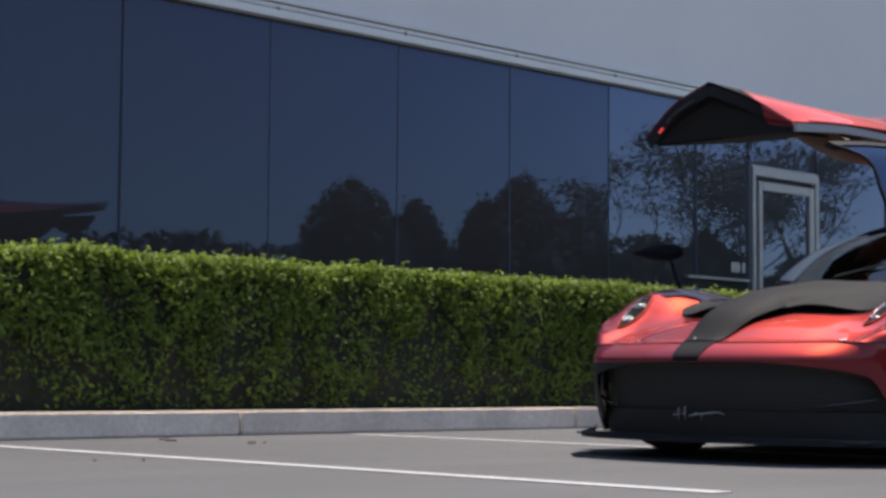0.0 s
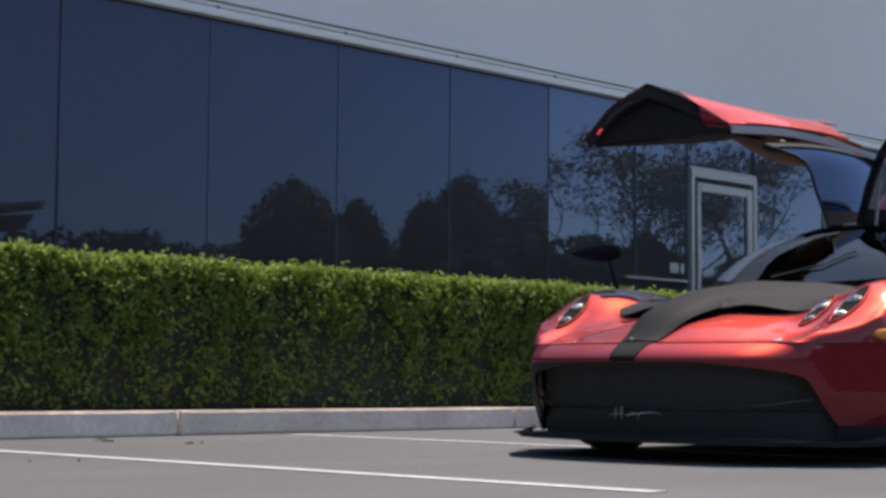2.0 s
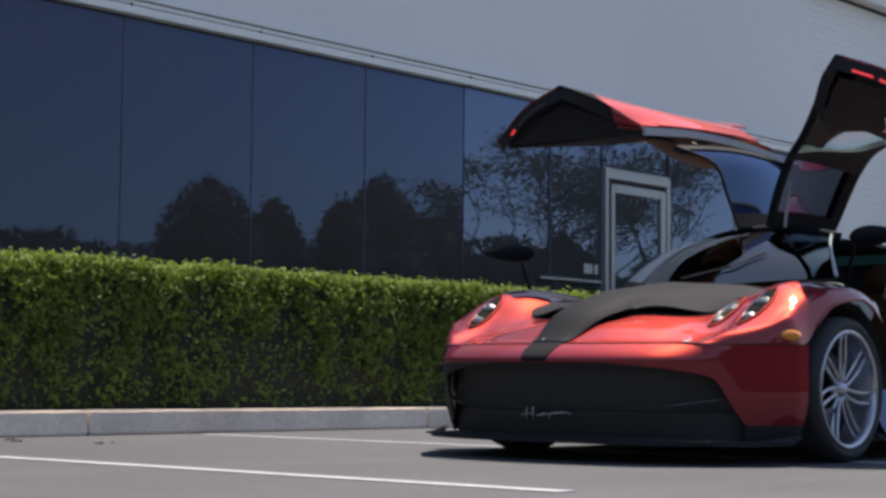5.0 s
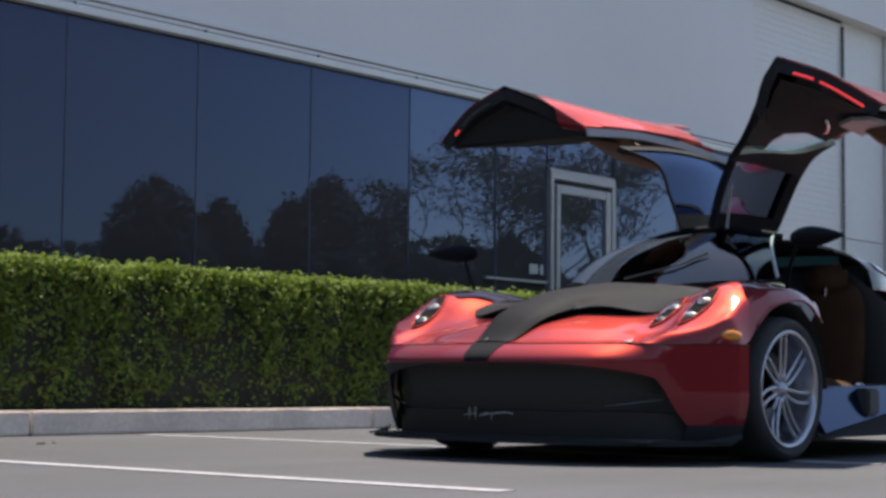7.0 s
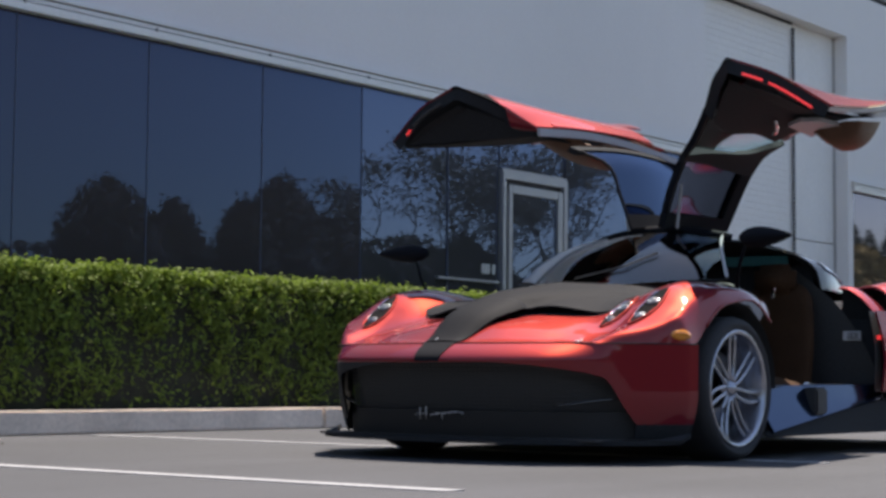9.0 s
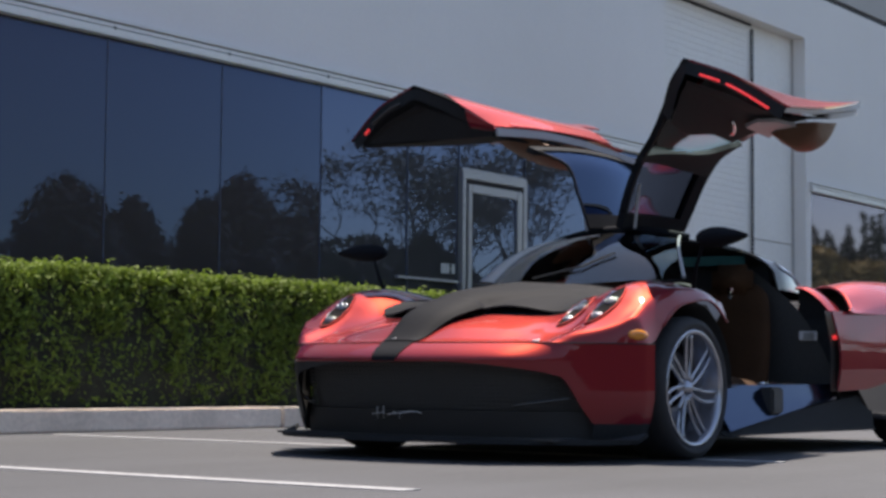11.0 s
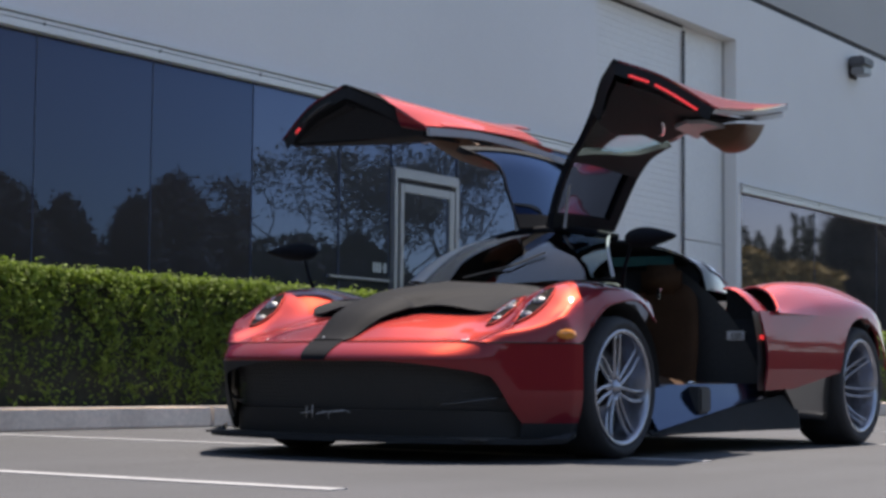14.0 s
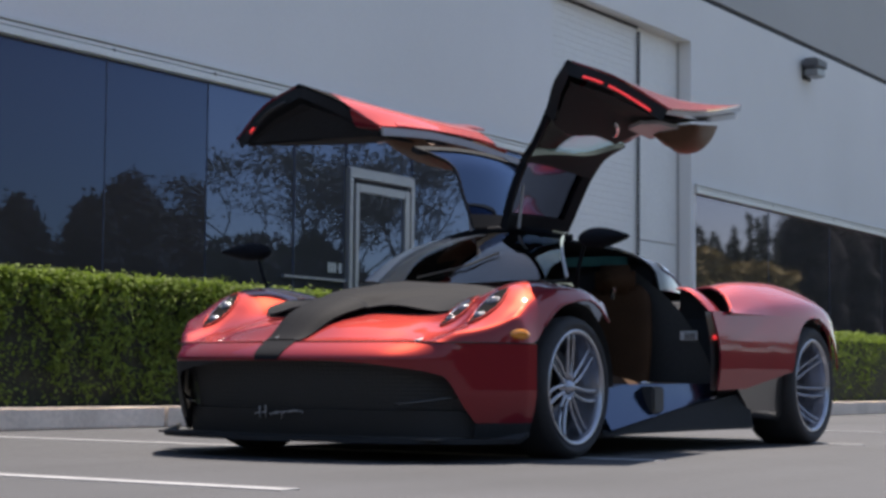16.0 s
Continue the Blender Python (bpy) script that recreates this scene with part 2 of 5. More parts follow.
def hedge(x0, x1, y0, y1, z0, z1, count, label, seed):
    rng = random.Random(seed)
    root = tagged(empty("hedge", (x0 + x1) / 2, (y0 + y1) / 2, 0), label, "hedge", kind="stuff")
    inv = root.matrix_world.inverted()
    # solid dark box in place of shaded depth between the leaves
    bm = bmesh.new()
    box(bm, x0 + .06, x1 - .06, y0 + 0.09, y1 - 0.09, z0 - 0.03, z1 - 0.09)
    core = part("inner_twigs", bm, SHADE_CORE, root, "solid core coloured dark for the hedge's inner shade")
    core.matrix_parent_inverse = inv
    vs, fs = [], []
    front, top = (x1 - x0) * (z1 - z0), (x1 - x0) * (y1 - y0)
    for i in range(count):
        x = rng.uniform(x0, x1)
        lump = 0.035 * noise.noise(Vector((x * 1.7, 3.1, seed))) + 0.02 * noise.noise(Vector((x * 6, 1.1, seed)))
        r = rng.uniform(0, front + 1.3 * top)
        if r < front:
            z = rng.uniform(z0, z1)
            gap = noise.noise(Vector((x * 9, z * 7, 5.5))) + .7 * noise.noise(Vector((x * 3.2, z * 2.2, 1.5))) + .35 * (z - z0 - .55)
            if rng.random() < .80 * max(0, min(1, .34 - 2.6 * gap)) or rng.random() < .66 * max(0, 1 - (z - z0) / .55):
                continue
            bulge = 0.05 * noise.noise(Vector((x * 2.2, z * 2.2, 7.7))) + 0.03 * noise.noise(Vector((x * 7, z * 7, 2.7)))
            p = Vector((x, y0 + bulge + rng.uniform(-0.03, 0.09), z + lump * (z - z0) / (z1 - z0)))
            nrm = (rng.gauss(0, .7), -1 + rng.gauss(0, .4), rng.gauss(.25, .6))
        else:
            y = rng.uniform(y0, y1)
            up = 0.02 * rng.random() ** 2 + (0.05 * rng.random() if rng.random() < .12 else 0)
            p = Vector((x, y, z1 + lump + up + rng.uniform(-0.09, 0.0)))
            nrm = (rng.gauss(0, .6), rng.gauss(-.1, .6), 1)
        leaf_quad(vs, fs, p, nrm, rng.uniform(0.011, 0.027), rng)
    lv = leaf_mesh("leaves", vs, fs, LEAF, root)
    lv.matrix_parent_inverse = inv
    return root


hedge(3.2, 14.6, 8.43, 9.15, 0.17, 1.068, 140000, "clipped green hedge with glossy small leaves behind the kerb", 3)
hedge(18.8, 34, 6.92, 7.7, 0.13, 0.96, 40000, "clipped low green hedge in the far planting bed", 5)

# ---- building ----
WY = 9.412
bm = boxes((-14, 17.40, WY, WY + 0.25, 2.985, 4.95), (17.40, 21.22, WY, WY + 0.25, 4.88, 5.50), (21.22, 46, WY, WY + 0.25, 2.985, 5.50),
           (21.22, 21.37, WY, WY + 0.25, 0, 2.985), (17.10, 17.40, WY, WY + 0.25, 0, 2.985), (-14, -13.7, WY, WY + 0.25, 0, 2.985), (45.7, 46, WY, WY + .25, 0, 2.985))
tagged(link("wall_front", bm, STUCCO), "pale grey painted stucco front wall", "wall", kind="structure")
bm = boxes((17.40, 46, WY + 0.03, WY + 0.25, 5.50, 5.58))
tagged(link("wall_groove", bm, JOINT), "dark recessed reveal line in the wall", "wall", kind="structure")
bm = boxes((17.40, 46, WY, WY + 0.25, 5.58, 7.7))
tagged(link("wall_upper", bm, STUCCO_DARK), "darker grey painted upper band of the wall", "wall", kind="structure")
bm = boxes((-14, 17.4, WY + 0.25, 40, 4.6, 4.8), (17.4, 46, WY + 0.25, 40, 7.4, 7.6), (17.4, 17.6, WY + .25, 40, 0, 7.4), (-14, -13.8, WY + .25, 40, 0, 4.6), (45.8, 46, WY + .25, 40, 0, 7.4), (-14, 17.4, 40, 40.2, 0, 4.8), (17.4, 46, 40, 40.2, 0, 7.6))
tagged(link("roof", bm, STUCCO_DARK), "flat grey roof and rear walls", "roof", kind="structure")
# thin sheet whose near-black colour stands in for an unlit room
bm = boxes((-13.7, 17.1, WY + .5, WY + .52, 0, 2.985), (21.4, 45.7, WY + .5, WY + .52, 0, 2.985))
tagged(link("wall_inside", bm, UNLIT_BLACK), "near-black sheet painted as the unlit room behind the glazing", "wall", kind="structure")


def glazed_band(x0, x1, joints, head, name):
    w = tagged(empty(name, x0, WY, 0), "dark blue coated glazing with flush joints under a metal head trim", "window", kind="structure")
    inv = w.matrix_world.inverted()
    xs = [x0, *joints, x1]
    for a, b in zip(xs, xs[1:]):
        bm = boxes((a + 0.0015, b - 0.0015, WY + 0.030, WY + 0.045, 0.1, head))
        askew = 0.012 if b < 6.6 else 0.012 if 11.3 < a < 20 else 0
        for q in bm.verts:  # chosen panes are turned so their reflections fit the camera's view
            q.co.y += askew * (q.co.x - (a + b) / 2)
        p = part("pane", bm, GLAZING_FAR if a > 21 else GLAZING_PALE if a > 11.3 else GLAZING, w)
        p.matrix_parent_inverse = inv
    for a in joints:
        p = part("joint", boxes((a - 0.0026, a + 0.0026, WY + 0.024, WY + 0.055, 0.1, head)), GLASS_JOINT, w)
        p.matrix_parent_inverse = inv
    p = part("head_trim", boxes((x0 - .05, x1 + .05, WY - 0.05, WY + 0.06, head - .014, head + 0.045), (x0 - .05, x1 + .05, WY - 0.035, WY + 0.06, head + 0.055, head + 0.085),
                                (x0 - .05, x1 + .05, WY - 0.05, WY + 0.06, head + .095, head + 0.113), bevel=0.004), TRIM, w, "pale metal head trim")
    p.matrix_parent_inverse = inv
    for a in joints:
        p = part("trim_clip", boxes((a - .005, a + .005, WY - .053, WY - .034, head + .035, head + .06), bevel=.002), JOINT, w, "dark clip on the trim")
        p.matrix_parent_inverse = inv
    p = part("seal", boxes((x0, x1, WY + 0.0, WY + 0.05, head + 0.04, head + 0.11), (x0, x1, WY + 0.0, WY + 0.05, 0, 0.1)), JOINT, w, "dark seal")
    p.matrix_parent_inverse = inv
    return w


glazed_band(-13.7, 13.43, [11.40 - 1.232 * i for i in range(20, -1, -1)] + [12.63], 2.872, "window_1")
glazed_band(14.56, 17.10, [15.85], 2.872, "window_2")
glazed_band(21.37, 45.7, [24.0, 26.55, 29.1, 31.7, 34.3, 36.9, 39.5, 42.1], 2.872, "window_3")

bm = boxes((13.48, 14.51, WY - 0.05, WY + 0.06, 2.872, 2.917), (13.48, 14.51, WY - 0.035, WY + 0.06, 2.927, 2.957), (13.48, 14.51, WY - 0.05, WY + 0.06, 2.967, 2.985), bevel=.004)
tagged(link("trim", bm, TRIM), "pale metal head trim over the entrance", "trim", kind="structure")

# entrance door in its frame
d = tagged(empty("door_1", 14, WY, 0), "glazed entrance door in a pale aluminium frame", "door", kind="structure")
inv = d.matrix_world.inverted()
for nm, m, sp in (("frame", ALUM, [(13.445, 13.50, WY - .012, WY + .06, 0, 2.259), (14.49, 14.555, WY - .012, WY + .06, 0, 2.259), (13.445, 14.555, WY - .012, WY + .06, 2.26, 2.335)]),
                  ("transom", ALUM, [(13.445, 14.555, WY + .0, WY + .05, 2.337, 2.36)]),
                  ("leaf_rail", ALUM, [(13.53, 13.59, WY - .02, WY + .03, 0.03, 2.21), (14.37, 14.46, WY - .02, WY + .03, 0.03, 2.21), (13.59, 14.37, WY - .02, WY + .03, 2.13, 2.21), (13.59, 14.37, WY - .02, WY + .03, 0.03, .3)]),
                  ("gap", JOINT, [(13.50, 14.49, WY + .031, WY + .04, 0, 2.26)]),
                  ("pane", GLAZING_PALE, [(13.585, 14.375, WY + .0, WY + .012, .29, 2.14)]),
                  ("top_pane", GLAZING_PALE, [(13.43, 14.56, WY + .03, WY + .045, 2.36, 2.872)])):
    bm = boxes(*sp, bevel=0.004 if m is ALUM else 0)
    if 'pane' in nm:
        for q in bm.verts:
            q.co.y += 0.012 * (q.co.x - 14)
    p = part(nm, bm, m, d)
    p.matrix_parent_inverse = inv

# roller shutter in its recess
r = tagged(empty("door_2", 19, WY, 0), "pale grey steel sectional loading door in a recess", "door", kind="structure")
inv = r.matrix_world.inverted()
for i in range(62):
    z = 0.02 + i * 0.078
    p = part("slat", boxes((17.40, 19.97, WY + .19, WY + .215, z, z + 0.0772), bevel=0.003), SHUTTER, r)
    p.matrix_parent_inverse = inv
p = part("side_panel", boxes((20.00, 21.22, WY + .20, WY + .24, 0, 1.24), (20.00, 21.22, WY + .20, WY + .24, 1.255, 2.15), (20.00, 21.22, WY + .20, WY + .24, 2.165, 4.88), bevel=.004), SHUTTER, r)
p.matrix_parent_inverse = inv
p = part("header_gap", boxes((17.40, 19.97, WY + .17, WY + .189, 4.845, 4.872), (17.40, 17.415, WY + .17, WY + .189, 0, 4.84)), JOINT, r, "dark gap round the loading door")
p.matrix_parent_inverse = inv
# narrow darker strip painted in place of a shadow line
p = part("edge_bead", boxes((21.206, 21.218, WY + .17, WY + .199, 0, 4.87)), STUCCO_DARK, r, "grey strip painted as the shadow line beside the panel")
p.matrix_parent_inverse = inv
p = part("backing", boxes((17.40, 21.22, WY + .241, WY + .25, 0, 4.9)), SHUTTER, r)
p.matrix_parent_inverse = inv
bm = bmesh.new()
for i in range(90):
    z = 4.80 - i * 0.052
    box(bm, 19.955, 19.995, WY + 0.15, WY + 0.175, z - 0.04, z)
p = part("chain", bm, JOINT, r, "dark hanging hoist chain")
p.matrix_parent_inverse = inv


# wall lamp
lamp = tagged(empty("wall_lamp", 25.5, WY, 5.13), "dark grey boxy floodlight on the wall", "lamp")
inv = lamp.matrix_world.inverted()
for nm, m, bm in (("backplate", JOINT, boxes((25.32, 25.62, WY - .03, WY, 4.99, 5.29), bevel=.01)), ("housing", mat("lamp_housing", (0.10, 0.10, 0.11), 0.5), boxes((25.22, 25.68, WY - .28, WY - .03, 5.15, 5.30), bevel=.03)),
                  ("lens", mat("lamp_glass", (0.22, 0.22, 0.23), 0.3), boxes((25.27, 25.63, WY - .26, WY - .05, 5.03, 5.149), bevel=.02))):
    p = part(nm, bm, m, lamp)
    p.matrix_parent_inverse = inv
# white marks on the glazing beside the entrance door
sgn = tagged(empty("suite_sign", 13.24, WY, 1.38), "white vinyl marks on the glazing beside the door", "sign")
inv = sgn.matrix_world.inverted()
for a, b, z0, z1 in ((13.16, 13.195, 1.345, 1.435), (13.205, 13.24, 1.345, 1.435), (13.25, 13.285, 1.345, 1.435), (13.298, 13.318, 1.383, 1.397), (13.33, 13.37, 1.345, 1.435)):
    p = part("bar", boxes((a, b, WY + .026, WY + .0299, z0, z1)), WHITE_VINYL, sgn)
    p.matrix_parent_inverse = inv
rail = tagged(empty("ledge_rail", 12.9, WY, 1.27), "thin pale rail across the glazing", "rail")
p = part("bar", boxes((12.45, 13.40, WY - .01, WY + .0295, 1.262, 1.282), bevel=.003), ALUM, rail)
p.matrix_parent_inverse = rail.matrix_world.inverted()


# dry leaves and grit blown along the kerb
def fallen_leaf(x, y, size, seed):
    rng = random.Random(seed)
    bm = bmesh.new()
    a0 = rng.uniform(0, math.tau)
    grid(bm, lambda s, a: (lambda l, w: (x + l * math.cos(a0) - w * math.sin(a0), y + l * math.sin(a0) + w * math.cos(a0), .005 + .22 * size * (2 * a - 1) ** 2 + .12 * size * math.sin(s * 3)))(size * (2 * s - 1), size * .45 * (2 * a - 1) * math.sin(math.pi * (.05 + .9 * s))), 6, 4)
    return tagged(thick(link("fallen_leaf", bm, DRY_LEAF), .002), "small curled brown dry leaf on the asphalt", "leaf", group="fallen leaves by the kerb")


DRY_LEAF = mat("dry_leaf", (0.055, 0.040, 0.028), 0.8, grain=80, grain_amt=0.3)
for k, (x, y, size) in enumerate(((5.66, 7.82, 0.028), (5.61, 7.66, 0.030), (5.83, 8.01, 0.020), (5.78, 7.19, 0.030), (5.93, 7.27, 0.022), (4.27, 6.02, 0.020), (6.20, 10.33, 0.030), (4.10, 6.12, 0.020), (10.14, 7.70, 0.020))):
    fallen_leaf(x, y, size, 300 + k)


# ---- trees behind the camera, seen in the glazing ----
def tree(x, y, h, rad, trunk, leaves, material, label, seed, size=0.16, squash=1.0, clumps=14, spread=0.5):
    rng = random.Random(seed)
    root = tagged(empty("tree", x, y, 0), label, "tree")
    bm = bmesh.new()
    top = Vector((rng.uniform(-.2, .2), rng.uniform(-.2, .2), h * .8))
    tube(bm, [(0, 0, -0.05), (0.04, 0, h * .3), tuple(top * .75), tuple(top)], [trunk, trunk * .8, trunk * .45, trunk * .12], 8)
    centres = []
    for i in range(clumps):
        a = rng.uniform(0, math.tau)
        k = rng.uniform(0.0, 1)
        rr = rad * math.sqrt(k) * 0.75
        cz = rng.uniform(h * .28, h * .93)
        rr *= math.sqrt(max(0.05, 1 - ((cz - h * .5) / (h * .52)) ** 2))
        c = Vector((rr * math.cos(a), rr * math.sin(a), cz))
        centres.append(c)
        st = Vector((0, 0, max(h * .15, cz * .6)))
        tube(bm, [tuple(st), tuple((st + c) / 2 + Vector((0, 0, .1))), tuple(c)], [trunk * .35, trunk * .2, trunk * .06], 5)
    part("trunk", bm, BARK, root)
    vs, fs = [], []
    for i in range(leaves):
        c = centres[rng.randrange(len(centres))]
        r = rad * spread * rng.random() ** .5
        dv = Vector((rng.gauss(0, 1), rng.gauss(0, 1), rng.gauss(0, 1))).normalized()
        leaf_quad(vs, fs, c + r * Vector((dv.x, dv.y, dv.z * squash)), (rng.gauss(0, 1), rng.gauss(0, 1), rng.gauss(.4, 1)), size * rng.uniform(.6, 1.3), rng)
    leaf_mesh("crown", vs, fs, material, root)
    return root


def dense_tree(x, y, h, rad, point, leaves, label, seed):
    """A closed crown that reaches down to the shrubs: a lumpy dark core under a coat of leaves; point sharpens its top."""
    rng = random.Random(seed)
    root = tagged(empty("tree", x, y, 0), label, "tree")
    bm = bmesh.new()
    tube(bm, [(0, 0, -.05), (.05, 0, h * .3), (0, .05, h * .7)], [.24, .2, .06], 8)
    part("trunk", bm, BARK, root)

    def shell(a, k):
        r = rad * (1 - k ** (4.0 - 2 * point)) ** (.5 + .2 * point) * (.85 + .15 * min(1, k * 5))
        d = Vector((math.cos(a), math.sin(a), k * 3))
        r *= 1 + .30 * noise.noise(d * 1.5 + Vector((seed, 0, 0))) + .24 * noise.noise(d * 4 + Vector((0, seed, 0)))
        return Vector((r * math.cos(a), r * math.sin(a), .6 + (h - .6) * k))

    # the crown's inner shade is put into this core's dark colour
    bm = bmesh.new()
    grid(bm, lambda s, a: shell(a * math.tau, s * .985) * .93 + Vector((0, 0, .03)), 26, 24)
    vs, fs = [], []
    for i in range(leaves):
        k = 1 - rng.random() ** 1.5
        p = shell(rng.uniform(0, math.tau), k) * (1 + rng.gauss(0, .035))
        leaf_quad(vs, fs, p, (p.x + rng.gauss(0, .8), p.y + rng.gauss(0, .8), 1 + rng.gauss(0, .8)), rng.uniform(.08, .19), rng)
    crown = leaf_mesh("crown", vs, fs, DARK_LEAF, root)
    part("inner_shade", bm, SHADE_CORE, crown, "core coloured dark for shade inside the crown", True)
    return root


for i, (x, h, rad, point) in enumerate(((44.0, 7.3, 2.3, .35), (46.0, 6.0, 1.6, .3), (47.3, 6.8, 1.6, .45), (51.3, 7.1, 1.5, .1), (53.4, 8.2, 2.2, .3), (55.0, 7.0, 1.5, .2), (56.4, 6.7, 1.7, 0), (57.8, 6.6, 1.6, 0), (36.4, 4.9, 2.4, .3),
                                         (60.8, 5.9, 1.9, .2), (66.3, 6.8, 1.5, .1), (68.4, 6.3, 1.8, .1), (70.9, 7.2, 1.7, .1), (73.2, 6.4, 2.0, .2), (79.5, 6.6, 2.2, .2))):
    dense_tree(x, -30 if x < 59 else -31.5, h, rad, point, 5200, "dense dark green tree with a ragged crown across the lot", 20 + i)


def open_tree(x, y, h, lean, spread, label, seed, leaf=.13):
    """Forking limbs with flat clumps of leaves at their ends, sky between them."""
    rng = random.Random(seed)
    root = tagged(empty("tree", x, y, 0), label, "tree")
    bm, vs, fs = bmesh.new(), [], []

    def limb(p, d, length, r, depth):
        mid = p + d * length * .5 + Vector((rng.gauss(0, .06), rng.gauss(0, .06), rng.gauss(0, .05))) * length
        q = p + d * length
        tube(bm, [p, mid, q], [r, r * .85, r * .68], 5)
        if depth <= 2:
            for n in range(11 if depth else 27):
                o = Vector((rng.gauss(0, .46), rng.gauss(0, .46), rng.gauss(.05, .20)))
                leaf_quad(vs, fs, q + o, (rng.gauss(0, .7), rng.gauss(0, .7), 1), leaf * rng.uniform(.6, 1.4), rng)
        if depth == 0:
            return
        for n in range(3 if rng.random() < .55 else 2):
            a = rng.uniform(0, math.tau)
            w = spread * rng.uniform(.7, 1.2)
            e = (d + Vector((math.cos(a) * w, math.sin(a) * w, rng.uniform(-.15, .25)))).normalized()
            limb(q, e, length * rng.uniform(.68, .88), r * .62, depth - 1)

    limb(Vector((0, 0, -.05)), Vector((lean, 0, 1)).normalized(), h * .27, h * .013, 5)
    part("trunk", bm, BARK, root)
    leaf_mesh("crown", vs, fs, OPEN_LEAF, root)
    return root


open_tree(64.9, -30, 12.0, -.10, .75, "tall open tree with thin branching limbs", 41)
open_tree(68.2, -30.5, 12.6, .0, .70, "tall open tree with thin branching limbs", 44)
open_tree(72.4, -31, 12.2, .1, .6, "tall open tree with thin branching limbs", 45)
open_tree(77.6, -30, 13.2, .05, .42, "tall open tree with several upright limbs", 47)


def conifer(x, y, h, rad, leaves, label, seed):
    """A spire of short drooping sprays round a straight trunk."""
    rng = random.Random(seed)
    root = tagged(empty("conifer", x, y, 0), label, "tree")
    bm = bmesh.new()
    tube(bm, [(0, 0, -.05), (0, 0, h * .5), (0, 0, h * .97)], [.2, .12, .02], 7)
    tiers = [(rng.uniform(0, math.tau), h * (.10 + .88 * (k / 46) ** .9)) for k in range(46)]
    for a, z in tiers:
        r = rad * (1 - z / h) + .12
        tube(bm, [(0, 0, z), (r * .6 * math.cos(a), r * .6 * math.sin(a), z + .05), (r * math.cos(a), r * math.sin(a), z - .12 * r)], [.035, .02, .008], 4)
    part("trunk", bm, BARK, root)
    vs, fs = [], []
    for i in range(leaves):
        a, z = tiers[min(45, int(46 * rng.random() ** 1.15))]
        r = (rad * (1 - z / h) + .12) * rng.uniform(.15, 1.12)
        a += rng.gauss(0, .28)
        leaf_quad(vs, fs, Vector((r * math.cos(a), r * math.sin(a), z + rng.gauss(0, .12) - .1 * r)), (rng.gauss(0, 1), rng.gauss(0, 1), rng.gauss(.8, .8)), rng.uniform(.10, .22), rng)
    leaf_mesh("crown", vs, fs, CONIFER, root)
    return root


for i in range(21):
    conifer(107.5 + i * .95 + .4 * math.sin(i * 2.3), -30 - (i % 3) * 1.2, 11.6 + 1.0 * math.sin(i * 1.7) + .5 * math.sin(i * .6) + (1.6 if i > 17 or i < 2 else 0), 1.35, 1700, "tall narrow conifer in a distant row", 60 + i)
for i in range(11):
    dense_tree(131.5 + i * 4.1 + .6 * math.sin(i * 2.1), -30 - (i % 2) * 2, 15.2 + .8 * math.sin(i * 1.9) + .14 * i, 3.2, .25, 4200, "tall dense dark tree at the end of the distant row", 120 + i)

OLIVE = mat("olive_leaf", (0.42, 0.33, 0.11), 0.8, island=0.3)
rng = random.Random(98)
root = tagged(empty("shrub_belt", 100, -26.5, 0), "tall olive brown scrub below the far conifers", "shrubs", kind="stuff")
part("inner_twigs", boxes((-15, 17.4, -3.0, -.6, 0, 7.2)), mat("brown_scrub", (0.10, 0.08, 0.05), 0.9, stain=0.4, stain_amt=0.3), root)
vs, fs = [], []
for i in range(12000):
    x = rng.uniform(-15, 17.6)
    top = 8.2 + 0.9 * noise.noise(Vector((x * .22, 1, 4))) + .5 * noise.noise(Vector((x * .9, 5, 4)))
    z = top * (1 - rng.random() ** 1.6)
    leaf_quad(vs, fs, Vector((x, .3 + rng.uniform(-.35, .6), z)), (rng.gauss(0, .6), 1, rng.gauss(.4, .6)), rng.uniform(.22, .45), rng)
leaf_mesh("leaves", vs, fs, OLIVE, root)
# dense shrub belt across the lot, behind the trees
rng = random.Random(99)
root = tagged(empty("shrub_belt", 50, -36, 0), "dense dark shrubs along the far side of the lot", "shrubs", kind="stuff")
# solid dark boxes paint the shade behind the shrubs' leaves
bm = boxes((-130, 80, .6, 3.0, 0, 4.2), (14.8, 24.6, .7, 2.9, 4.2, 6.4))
part("inner_twigs", bm, SHADE_CORE, root)
vs, fs = [], []
for i in range(26000):
    x = rng.uniform(-130, 80)
    top = 4.6 + (.9 if -14 < x < 9.5 else 2.6 if 14.5 < x < 25 else 1.2 if x > 9.5 else 0) + 0.9 * noise.noise(Vector((x * .22, 1, 4))) + .5 * noise.noise(Vector((x * .9, 5, 4)))
    z = top * (1 - rng.random() ** 1.6)
    leaf_quad(vs, fs, Vector((x, .3 + rng.uniform(-.35, .6) + 1.2 * (z / top) ** 3, z)), (rng.gauss(0, .6), 1, rng.gauss(.4, .6)), rng.uniform(.14, .30), rng)
leaf_mesh("leaves", vs, fs, DARK_LEAF, root)

# trees that ring the rest of the lot
rng = random.Random(7)
for i in range(13):
    tree(-34 + i * 4.7 + rng.uniform(-1, 1), -28 + rng.uniform(-2, 2), rng.uniform(8, 10.5), rng.uniform(2.6, 3.4), 0.24, 3600, DARK_LEAF, "dense dark green tree at the edge of the lot", 200 + i, 0.26)
